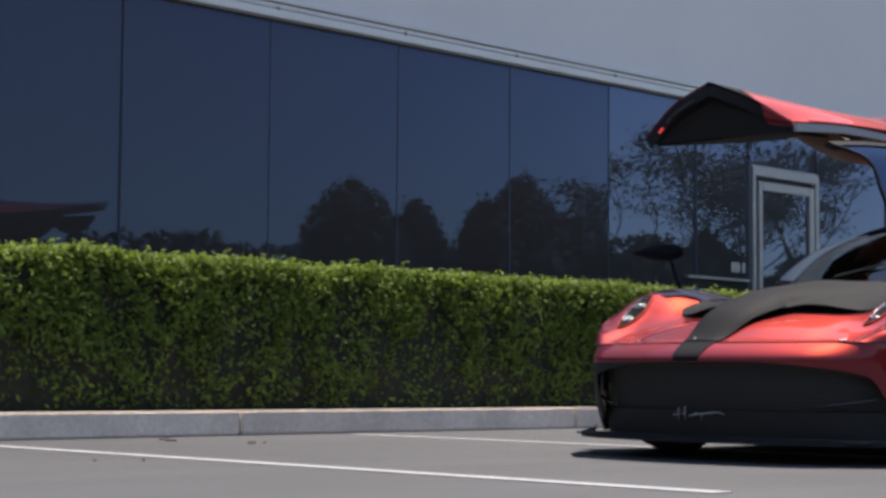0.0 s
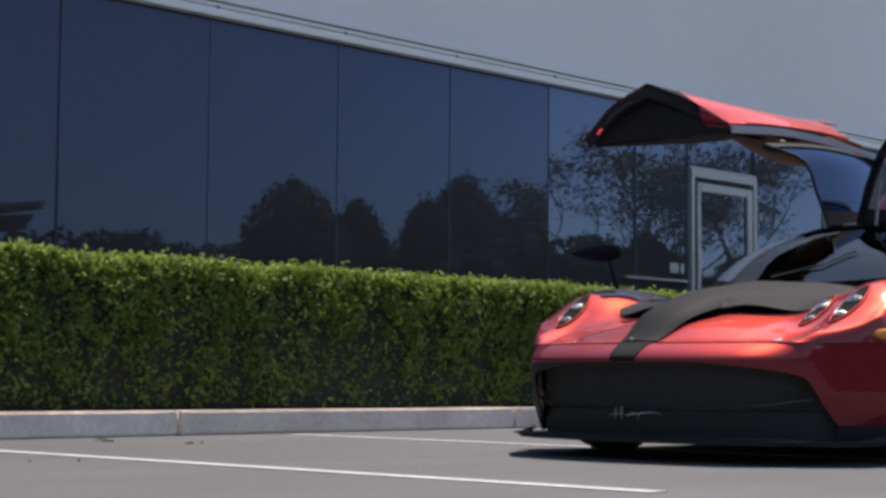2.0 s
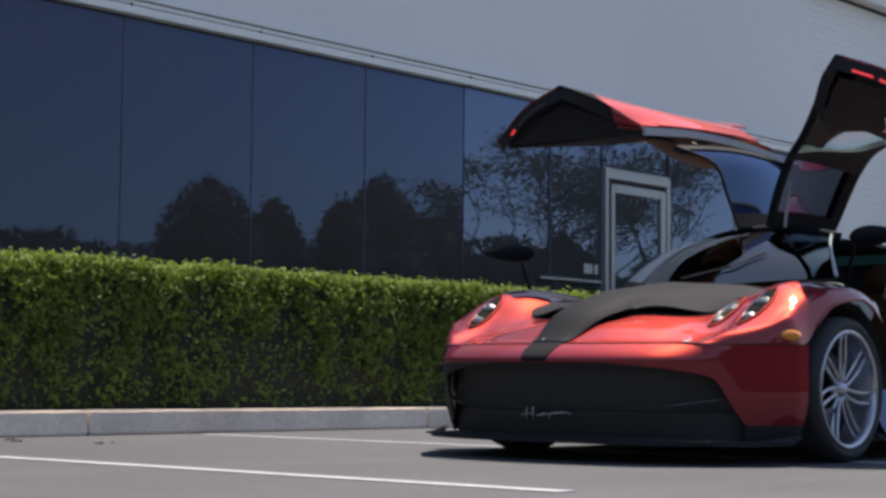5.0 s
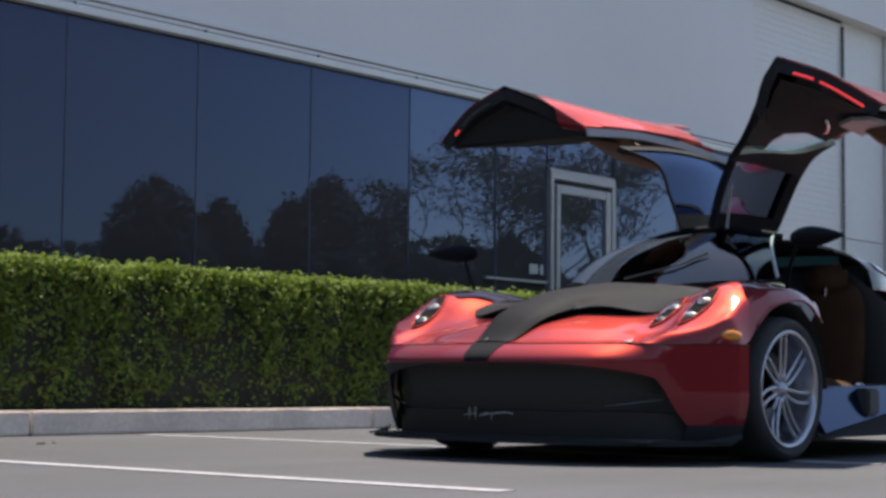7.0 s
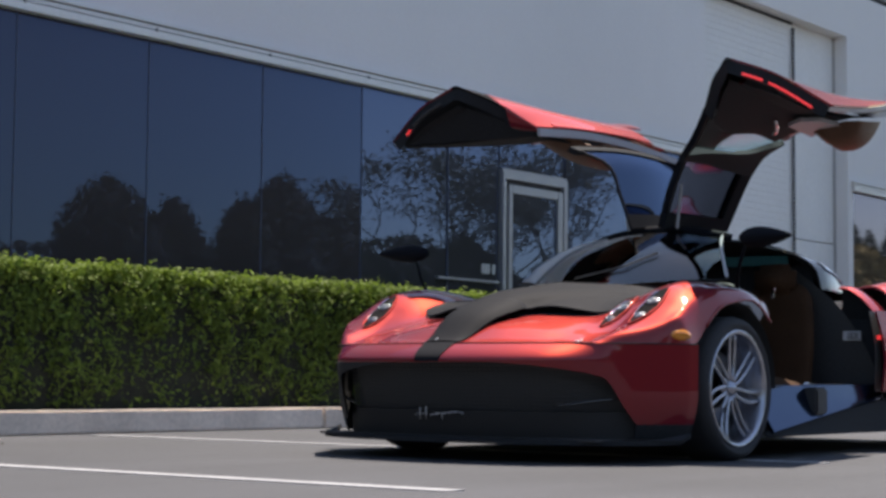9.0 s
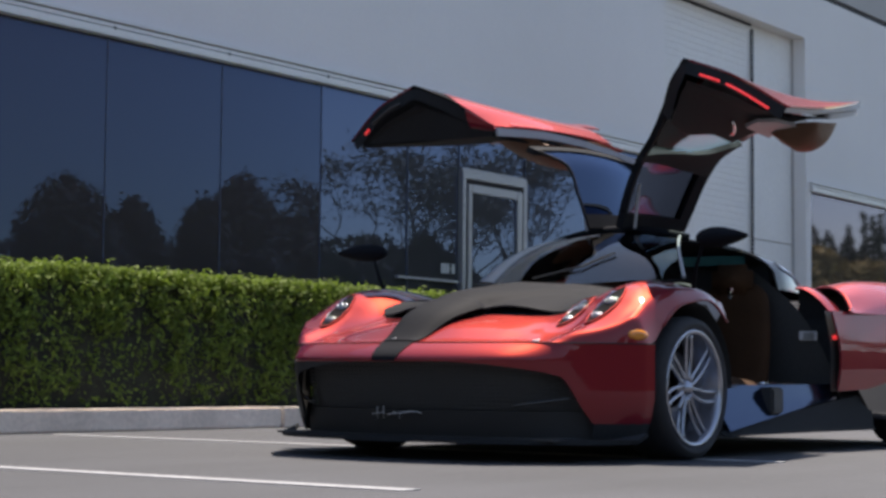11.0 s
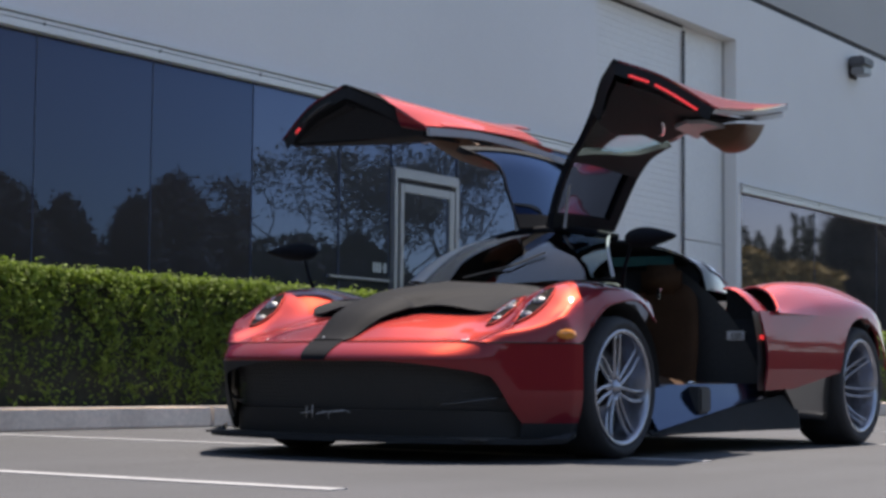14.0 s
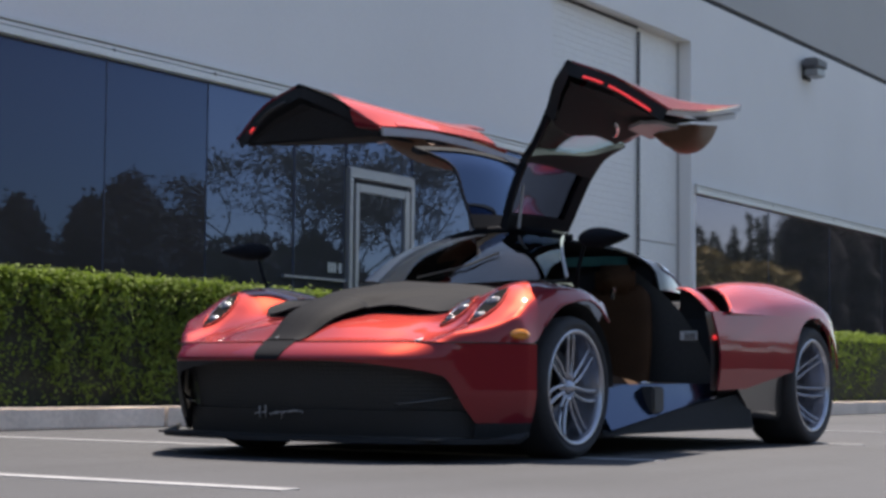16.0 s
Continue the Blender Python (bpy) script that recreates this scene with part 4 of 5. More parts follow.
SH_TAB = [(1.95, .885), (2.2, .925), (2.5, .945), (2.8, .95), (3.1, .925), (3.3, .86), (3.5, .74)]
WD_TAB = [(1.5, 1.0), (2.0, 1.03), (2.6, 1.072), (2.9, 1.075), (3.15, 1.045), (3.35, .95), (3.5, .80)]
for sg in (-1, 1):
    def haunch(s, a, sg=sg):
        u = 1.95 + 1.53 * s
        sh, wd = curve_table(SH_TAB, u), curve_table(WD_TAB, u)
        k = min(1, s / .3)
        u += (1 - min(1, s * 6)) * (.04 * math.sin(a * math.pi) - .09 * a - .20 * max(0, (a - .5) / .5) ** 1.6)
        prof_v = [(0, .58 - .1 * k), (.25, .64 - .04 * k), (.5, .77), (.72, .90), (.88, wd - .035), (1, wd - .004)]
        prof_w = [(0, sh - .17 + .08 * k), (.25, sh - .04 + .02 * k), (.5, sh), (.72, sh - .045), (.88, sh - .13), (1, max(.735 - .03 * max(0, (u - 3.1) / .4), .0))]
        return (u, sg * curve_table(prof_v, a), curve_table(prof_w, a))

    bm = bmesh.new()
    grid(bm, haunch, 40, 24, flip=sg < 0)
    thick(part("rear_haunch", bm, RED, car, "glossy red rear haunch", True), .012)
    bm = bmesh.new()
    tube(bm, [haunch(0, k / 20) for k in range(21)], .011, 8)
    part("intake_rim", bm, RED, car, "red rim of the air intake", True)
    bm = bmesh.new()
    grid(bm, lambda s, a, sg=sg: (lambda p: (2.08 + .1 * s, p[1], p[2] - .02 * s))(haunch(.02, a)), 1, 12)
    bm.faces.new([bm.verts.new((2.16, sg * v, w)) for v, w in ((.58, .72), (.93, .72), (.90, .82), (.78, .86), (.62, .84))])
    part("intake_duct", bm, BLACK, car, "black air intake duct")

    # added black sheet keeps the gap behind the jamb dark
    bm = bmesh.new()
    grid(bm, lambda s, a, sg=sg: (1.79 - .10 * s, sg * curve_table([(0, .67), (.3, .75), (.65, .85), (1, .95)], s), .66 + (curve_table([(0, .868), (.3, .857), (.65, .80), (1, .705)], s) - .66) * a), 12, 4, flip=sg > 0)
    part("jamb_liner", bm, CARD, car, "black filler sheet added behind the door jamb", True)
    # added black box fills the gap below the intake
    bm = boxes((1.66, 2.12, min(sg * .55, sg * .95), max(sg * .55, sg * .95), .40, .70), bevel=.02)
    part("intake_floor", bm, CARD, car, "black filler box added below the intake")

    def rear_side(s, a, sg=sg):
        u = 1.5 + 1.72 * s
        wd = curve_table(WD_TAB, u)
        b = side_bottom(u)
        w = .738 - .03 * max(0, (u - 3.1) / .4)
        z = w + (b - w) * a
        d = w - z
        return (u + .03 * math.sin(a * 3.1) * (1 - min(1, s * 6)), sg * (wd - .004 + curve_table([(-.02, -.004), (0, 0), (.05, .0100), (.1, .0195), (.14, .0266), (.2, .0350), (.28, .0390), (.34, .0375), (.45, .029)], d)), z)

    bm = bmesh.new()
    grid(bm, rear_side, 66, 14, flip=sg < 0)
    thick(part("rear_quarter", bm, RED, car, "glossy red rear quarter panel", True), .012)
    # body side behind the wheel, painted black in place of shade
    bm = bmesh.new()
    grid(bm, lambda s, a, sg=sg: (3.225 + .25 * s, sg * (curve_table(WD_TAB, 3.225 + .25 * s) - .02), .70 - .03 * s - (.26 - .09 * s) * a), 8, 6, flip=sg < 0)
    thick(part("rear_bumper_side", bm, CARD, car, "rear body side painted black to read as shaded", True), .012)
    bm = bmesh.new()
    tube(bm, [(2.795 - .40 * math.cos(math.pi * k / 24), sg * (curve_table(WD_TAB, 2.795 - .40 * math.cos(math.pi * k / 24)) - .012), .345 + .40 * math.sin(math.pi * k / 24)) for k in range(3, 22)], .009, 6)
    part("arch_lip", bm, RED, car, "", True)
    # carbon panel ahead of the rear wheel
    bm = bmesh.new()
    grid(bm, lambda s, a, sg=sg: (1.83 + .60 * s + (.26 - .22 * s) * a, sg * (1.0 + .02 * s - .03 * a - .02 * (a > .9)), (.32 + .105 * s) * (1 - a) + a * (.165 - .02 * s)), 10, 8, flip=sg < 0)
    thick(part("rear_side_panel", bm, CARBON, car, "grey glossy carbon panel", True), .015)
    # red shoulder of the door jamb
    bm = bmesh.new()
    grid(bm, lambda s, a, sg=sg: (1.70 - .10 * s + (.13 + .03 * s) * a, sg * curve_table([(0, .69), (.3, .765), (.65, .86), (1, .96)], s), curve_table([(0, .873), (.3, .862), (.65, .805), (1, .712)], s) + .012 * math.sin(a * math.pi)), 14, 6, flip=sg > 0)
    thick(part("door_jamb", bm, RED, car, "red shoulder of the door jamb", True), .01)
    bm = bmesh.new()
    grid(bm, lambda s, a, sg=sg: (1.64, sg * ((.36 + .08 * a) + (curve_table([(0, .965), (.3, .93), (.7, .72), (1, .40)], a) - (.36 + .08 * a)) * s), .17 + a * curve_table([(0, .80), (.5, .86), (1, .9)], s) * .95), 8, 12)
    grid(bm, lambda s, a, sg=sg: (1.5 + .14 * s, sg * curve_table([(0, .985), (.6, .985), (1, .955)], a), .315 + .42 * a), 4, 8)
    part("bulkhead", bm, BLACK, car, "black door aperture", True)
    bm = boxes((1.62, 1.636, sg * .80 - .05, sg * .80 + .05, .585, .635), bevel=.003)
    lb = part("sticker", bm, LABEL_WHITE, car, "white printed sticker")
    bm = boxes(*[(1.612, 1.6185, sg * .80 - .042, sg * .80 + .02, .594 + i * .012, .599 + i * .012) for i in range(3)])
    part("print", bm, BLACK, lb, "dark printed lines")

    # no lamp: the reflector is given the door lamps' glow
    bm = boxes((1.50, 1.54, sg * 1.002 - .006, sg * 1.002 + .006, .585, .61), bevel=.004)
    part("reflector", bm, GLOW_RED, car, "small red reflector with an added glow")
    # ---- sill ----
    bm = bmesh.new()

    def sill(s, a, sg=sg):
        u = .34 + 1.30 * s
        top = (sg * (.905 + .045 * s), .340 + .012 * s)
        low = (sg * (1.0 - .03 * s), .125 + .165 * s)
        return (u, top[0] + (low[0] - top[0]) * a, top[1] + (low[1] - top[1]) * a - .02 * math.sin(a * math.pi))

    grid(bm, sill, 24, 8, flip=sg < 0)
    thick(part("sill", bm, SILL_SKY, car, "glossy carbon sill tinted with the sky's blue", True), .02)
    bm = bmesh.new()
    grid(bm, lambda s, a, sg=sg: (.30 + 1.75 * s, sg * (.99 - .02 * a), .105 + (.19 * s) * a + .02 * a), 20, 3, flip=sg > 0)
    thick(part("side_blade", bm, CARD, car, "carbon side blade", True), .012)
    bm = bmesh.new()
    grid(bm, lambda s, a, sg=sg: (.3 + 1.9 * s, sg * (.93 - .02 * a), .10 + .22 * a), 4, 2, flip=sg > 0)
    part("sill_inner", bm, BLACK, car)
    bm = boxes((.36, 1.62, min(sg * .70, sg * .915), max(sg * .70, sg * .915), .30, .343), bevel=.004)
    part("sill_tread", bm, CARBON, car, "black sill tread")
    bm = bmesh.new()
    tube(bm, [(.9 + .06 * k, sg * (.875 - .004 * k), .352 + .002 * (k % 2)) for k in range(12)], .006, 6)
    part("sill_trim", bm, CHROME, car, "bright sill tread", True)
    bm = boxes((.80, .925, sg * .955 - .04, sg * .955 + .04, .20, .335), bevel=.012)
    part("sill_latch", bm, BLACK, car)

# tail and rear deck
bm = bmesh.new()
grid(bm, lambda s, a: (1.9 + 1.6 * s, 1.1 * (a - .5), .86 - .02 * s + .035 * math.cos((a - .5) * math.pi) * (1 - s) - .10 * max(0, s - .7)), 20, 16)
part("rear_deck", bm, RED, car, "red engine cover", True)
bm = boxes((3.40, 3.50, -.86, .86, .30, .72), bevel=.03)
part("tail_panel", bm, BLACK, car)

# ---- canopy ----
H_U0, H_U1, H_W = 0.93, 1.44, 1.168


def screen(s, a):
    k = 2 * a - 1
    base = (0.36 + .29 * k * k, .67 * k, .835 + .04 * abs(k))
    top = (0.93 + .05 * k * k, .42 * k, 1.160 - .055 * abs(k) ** 2)
    q = s
    b = .035 * math.sin(q * math.pi)
    return (base[0] + (top[0] - base[0]) * q - b, base[1] + (top[1] - base[1]) * q, base[2] + (top[2] - base[2]) * q + b)


bm = bmesh.new()
grid(bm, lambda s, a: screen(s, .045 + .92 * a), 16, 28)
thick(part("windscreen", bm, WINDSCREEN, car, "clear windscreen", True), .005)
# the far pillar is widened to imitate a reflection on the glass
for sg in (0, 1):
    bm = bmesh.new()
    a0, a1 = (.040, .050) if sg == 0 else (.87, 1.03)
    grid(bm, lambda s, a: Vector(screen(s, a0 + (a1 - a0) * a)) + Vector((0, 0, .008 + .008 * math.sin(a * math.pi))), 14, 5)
    thick(part("a_pillar", bm, PILLAR, car, "grey windscreen pillar, widened on the far side as a reflection", True), .012)
bm = bmesh.new()
tube(bm, [Vector(screen(1, k / 16)) + Vector((.015, 0, .004)) for k in range(17)], .022, 8)
part("header_rail", bm, SATIN, car, "black windscreen header", True)
bm = bmesh.new()
grid(bm, lambda s, a: (H_U0 + (H_U1 + .1 - H_U0) * s, (a - .5) * .17, H_W + .006 * math.sin(s * 3.1) - .004 * (2 * a - 1) ** 2), 10, 4)
thick(part("roof_spine", bm, SATIN, car, "black roof spine between the doors", True), .05)
CAN_TOP = [(1.44, 1.15), (1.7, 1.09), (2.1, .965), (2.6, .87)]
CAN_W = [(1.44, .50), (1.7, .545), (2.1, .47), (2.6, .33)]


def canopy(s, a):
    k = 2 * a - 1
    u = 1.44 + 1.16 * s + .18 * abs(k) ** 2 * (1 - s)
    t, wd = curve_table(CAN_TOP, u), curve_table(CAN_W, u)
    lowz = .86
    th = k * math.pi / 2
    return (u, wd * math.sin(th) * (1.05 + .12 * abs(k)), lowz + (t - lowz) * max(0, math.cos(th)) ** .42)


bm = bmesh.new()
grid(bm, canopy, 24, 28)
thick(part("rear_canopy", bm, CARBON, car, "black carbon rear canopy", True), .015)
bm = bmesh.new()
grid(bm, lambda s, a: (lambda p: (p[0] + .004, p[1] * .955, p[2] - .022))(canopy(s, .02 + .96 * a)), 20, 24)
part("headliner", bm, CARD, car, "black cabin lining", True)
for sg in (-1, 1):
    bm = bmesh.new()
    grid(bm, lambda s, a: Vector(canopy(.10 + .34 * s, .5 + sg * (.385 + .06 * a + .03 * s))) + Vector((0, sg * .006, .006)), 8, 3, flip=sg < 0)
    thick(part("quarter_window", bm, QUARTER, car, "small rear quarter window, sky reflection painted into its body", True), .004)
bm = bmesh.new()
tube(bm, [Vector(screen(.06, .62)) + Vector((-.01, 0, .012)), Vector(screen(.20, .42)) + Vector((-.01, 0, .012)), Vector(screen(.38, .30)) + Vector((-.01, 0, .012))], .006, 6)
part("wiper_blade", bm, BLACK, car)
bm = boxes((-.06, .09, .175, .215, .832, .842), bevel=.004)
part("washer_cover", bm, CHROME, car, "bright cowl fitting")

# ---- cabin ----
bm = boxes((.35, 1.63, -.82, .82, .11, .17), (.34, .50, -.78, .78, .15, .62), bevel=.01)
part("cabin_tub", bm, BLACK, car)
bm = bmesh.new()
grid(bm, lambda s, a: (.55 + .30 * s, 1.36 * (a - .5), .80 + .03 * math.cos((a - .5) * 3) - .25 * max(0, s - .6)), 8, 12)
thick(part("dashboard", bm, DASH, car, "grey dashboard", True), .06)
bm = boxes((.72, 1.5, -.07, .07, .17, .50), bevel=.03)
part("centre_tunnel", bm, LEATHER, car)
for sg in (-1, 1):
    bm = bmesh.new()
    grid(bm, lambda s, a: (.92 + .48 * s, sg * .40 + .48 * (a - .5), .30 + .10 * (2 * a - 1) ** 4 - .05 * s), 8, 10)
    seat = thick(part("seat", bm, SEAT, car, "brown leather bucket seat", True), .12)
    bm = bmesh.new()

    def seat_shell(s, a, sg=sg):
        c, n = math.cos(a * math.tau), math.sin(a * math.tau)
        end = math.sqrt(max(0, 1 - max(0, (s - .82) / .18) ** 2)) * .9 + .1
        w = (.255 - .085 * s**2.5) * end
        dent = .035 * math.sin(s * math.pi) * (1 - n * n) * (c < 0)
        return (1.40 + .19 * s + (.085 - .02 * s) * end * c + dent, sg * .40 + w * math.copysign(abs(n) ** .75, n), .26 + .66 * s)

    grid(bm, seat_shell, 22, 28)
    bm.faces.new([v for v in bm.verts][-28:])
    part("seat_back", bm, SEAT, seat, "brown leather seat back", True)
    bm = boxes((1.30, 1.315, sg * .50 - .012, sg * .50 + .012, .80, .86), bevel=.003)
    part("belt_buckle", bm, CHROME, seat, "bright belt buckle")
    bm = boxes((1.48, 1.58, sg * .40 - .12, sg * .40 + .12, .83, 1.0), bevel=.035)
    part("headrest", bm, SEAT, seat, "", True)
bm = bmesh.new()
ring = [Vector((.98 - .06 * math.sin(k * math.tau / 24), -.40 + .17 * math.cos(k * math.tau / 24), .70 + .16 * math.sin(k * math.tau / 24))) for k in range(25)]
tube(bm, ring, .014, 6)
tube(bm, [(.98, -.56, .70), (.99, -.24, .70)], .012, 6), tube(bm, [(.98, -.40, .70), (.80, -.40, .68)], .025, 8)
part("steering_wheel", bm, BLACK, car, "", True)
part("rear_bulkhead", boxes((1.665, 1.685, -.56, .56, .15, 1.0), bevel=.004), CARD, car, "black cabin rear wall")
bm = boxes((1.575, 1.59, -.45, .45, 1.0, 1.055), bevel=.004)
part("rear_window", bm, TEAL_LIT, car, "opaque teal strip painted as light through the rear window")


# ---- headlamps ----
def wing_frame(u, v):
    p = Vector((u, v, top_z(u, v)))
    e = 0.01
    du = (Vector((u + e, v, top_z(u + e, v))) - p).normalized()
    dv = (Vector((u, v + e, top_z(u, v + e))) - p).normalized()
    return p, du, dv, du.cross(dv).normalized()


def headlamp(u, v, length, width, turn, sg):
    """An almond lamp set into the wing: turn is the angle of its long axis from u."""
    p, du, dv, n = wing_frame(u, v)
    ax = (du * math.cos(turn) + dv * math.sin(turn)).normalized()
    bx = n.cross(ax)

    def rim(k, scale=1.0, depth=0.0):
        th = k * math.tau / 40
        x, y = length / 2 * math.cos(th) * scale, width / 2 * math.sin(th) * (1 - .35 * math.cos(th) ** 2) * scale
        q = p + ax * x + bx * y
        uu, vv = q.x, q.y
        z = top_z(uu, vv)
        return Vector((uu, vv, z)) + n * (.004 - depth)

    bm = bmesh.new()
    c = [[bm.verts.new(rim(k, sc, dp)) for k in range(40)] for sc, dp in ((1.0, -.001), (.93, .0), (.85, .0008), (.4, .0012))]
    for r0, r1 in zip(c, c[1:]):
        for k in range(40):
            bm.faces.new((r0[k], r0[(k + 1) % 40], r1[(k + 1) % 40], r1[k]))
    bm.faces.new(c[-1])
    lamp = part("headlamp", bm, LAMP_BLACK, car, "dark almond headlamp with bright projectors", True)
    bm = bmesh.new()
    tube(bm, [rim(k, 1.03, -.002) for k in range(41)], .0035, 6)
    part("bezel", bm, RED, lamp, "", True)
    for i, (x, r) in enumerate(((-.25, .33), (.12, .38))):
        bm = bmesh.new()
        o = p + ax * length * x + bx * 0
        o.z = top_z(o.x, o.y)
        o += n * .004
        R = width * r * .8
        for r0, h in ((R, .0), (R * .82, .004)):
            tube(bm, [o + n * h + R * 0 * ax + r0 * (ax * math.cos(k * math.tau / 20) + bx * math.sin(k * math.tau / 20)) for k in range(21)], .0035, 5)
        bmesh.ops.create_uvsphere(bm, u_segments=14, v_segments=8, radius=R * .6, matrix=Matrix.Translation(o - n * .004))
        part("projector", bm, PROJECTOR, lamp, "bright projector", True)
    bm = bmesh.new()
    cc = bm.verts.new(p + n * .030)
    r1 = [bm.verts.new(rim(k, .96, -.005)) for k in range(40)]
    r2 = [bm.verts.new(rim(k, .55, -.022)) for k in range(40)]
    for k in range(40):
        bm.faces.new((r1[k], r1[(k + 1) % 40], r2[(k + 1) % 40], r2[k]))
        bm.faces.new((r2[k], r2[(k + 1) % 40], cc))
    part("lens", bm, LENS, lamp, "clear lens", True)
    # bright strip
    bm = bmesh.new()
    tube(bm, [rim(k, .88, -.004) for k in range(4, 15)], .0025, 5)
    part("running_light", bm, CHROME, lamp, "", True)


for sg in (-1, 1):
    headlamp(-.420, sg * .778, .335, .095, sg * .08, sg)
    if sg < 0:  # the far wing's twin is left out to fit the camera's view
        headlamp(-.40, sg * .612, .31, .080, sg * .10, sg)
    bm = bmesh.new()
    p, du, dv, n = Vector((-.462, sg * .966, .560)), Vector((.90, sg * .42, 0)).normalized(), Vector((-.05, sg * -.12, 1)).normalized(), Vector((-.42, sg * .90, .08)).normalized()
    c = [[bm.verts.new(p + n * h + (du * .054 * math.cos(k * math.tau / 24) + dv * .024 * math.sin(k * math.tau / 24)) * sc) for k in range(24)] for h, sc in ((-.03, 1), (.002, .95), (.007, .6))]
    for r0, r1 in zip(c, c[1:]):
        for k in range(24):
            bm.faces.new((r0[k], r0[(k + 1) % 24], r1[(k + 1) % 24], r1[k]))
    bm.faces.new(c[-1])
    part("side_marker", bm, AMBER, car, "amber side marker", True)
    # wing trailing edge and arch lip
    bm = bmesh.new()
    tube(bm, [clip_point(k / 30, 0 if sg < 0 else 1) for k in range(6, 31)], .007, 6)
    part("arch_lip", bm, RED, car, "", True)
    # mirror on its stalk
    bm = bmesh.new()
    tube(bm, [(.34, sg * .80, .80), (.26, sg * .86, .90), (.16, sg * .95, 1.0)] if sg < 0 else [(.16, .93, .79), (.12, .95, .88), (.11, .97, .96), (.12, 1.0, 1.01)], [.012, .009, .009] if sg < 0 else [.012, .009, .008, .008], 8)
    mr = part("mirror_stalk", bm, SATIN, car, "black mirror on a stalk", True)
    bm = bmesh.new()
    bmesh.ops.create_uvsphere(bm, u_segments=24, v_segments=12, radius=1)
    for q in bm.verts:
        q.co = Vector((.06 * q.co.x, .15 * q.co.y, .046 * q.co.z * (1 + .45 * q.co.y * -sg) * (1 - .2 * q.co.y ** 2)))
    bmesh.ops.transform(bm, matrix=pose(.12, sg * 1.07, 1.027, 0, 0, sg * 12), verts=bm.verts)
    part("mirror_shell", bm, SATIN, mr, "", True)


# ---- gullwing doors ----
F_U = [(0, .82), (.12, .80), (.25, .79), (.33, .66), (.47, .50), (.56, .35), (.615, .254), (.64, .21), (.665, .212), (.82, .23), (1, .30)]
F_V = [(0, .08), (.12, .142), (.25, .225), (.33, .37), (.47, .536), (.56, .667), (.615, .772), (.64, .82), (.665, .856), (.82, 1.08), (1, 1.32)]
F_W = [(0, 1.17), (.12, 1.348), (.25, 1.522), (.33, 1.60), (.47, 1.72), (.56, 1.83), (.615, 1.882), (.64, 1.905), (.665, 1.892), (.82, 1.80), (1, 1.64)]
R_U = [(0, 1.50), (.33, 1.60), (.47, 1.68), (.64, 1.80), (.82, 1.86), (1, 1.88)]
R_V = [(0, .09), (.33, .25), (.47, .40), (.64, .62), (.82, .83), (1, 1.0)]
R_W = [(0, 1.20), (.33, 1.60), (.47, 1.72), (.64, 1.84), (.82, 1.90), (1, 1.90)]


def door_edge(s, a):
    f = Vector((curve_table(F_U, a), curve_table(F_V, a), curve_table(F_W, a)))
    r = Vector((curve_table(R_U, a), curve_table(R_V, a), curve_table(R_W, a)))
    return f.lerp(r, s)


def door_point(s, a, sg, inset=0.0):
    """A point of the raised door's outer skin: s from its front to its rear edge, a from the hinge to the lower edge."""
    p = door_edge(s, a)
    du = door_edge(min(1, s + .02), a) - door_edge(max(0, s - .02), a)
    da = door_edge(s, min(1, a + .03)) - door_edge(s, max(0, a - .03))
    n = du.cross(da).normalized()
    b = math.sin(s * math.pi) * (.035 - .055 * max(0, min(1, (a - .45) / .2)))
    p = p + n * (b - inset)
    if sg > 0:  # the far door is turned up to fit the camera's view
        c, d, y, z = math.cos(.026), math.sin(.026), p.y - .08, p.z - 1.17
        p = Vector((p.x, .08 + y * c - z * d, 1.17 + y * d + z * c))
    return Vector((p.x, sg * p.y, p.z))


def door_patch(bm, sg, s0, s1, a0, a1, n=10, m=10, inset=0.0, flip=False):
    grid(bm, lambda s, a: door_point(s0 + (s1 - s0) * s, a0 + (a1 - a0) * a, sg, inset), n, m, flip=(sg < 0) ^ flip)
    return bm


def window_low(s):
    return curve_table([(0, .28), (.2, .29), (.5, .31), (.85, .355), (1, .45)], s)


def frame_width(a):
    return curve_table([(.45, 0), (.532, .004), (.57, .03), (.61, .10), (.66, .17)], a)


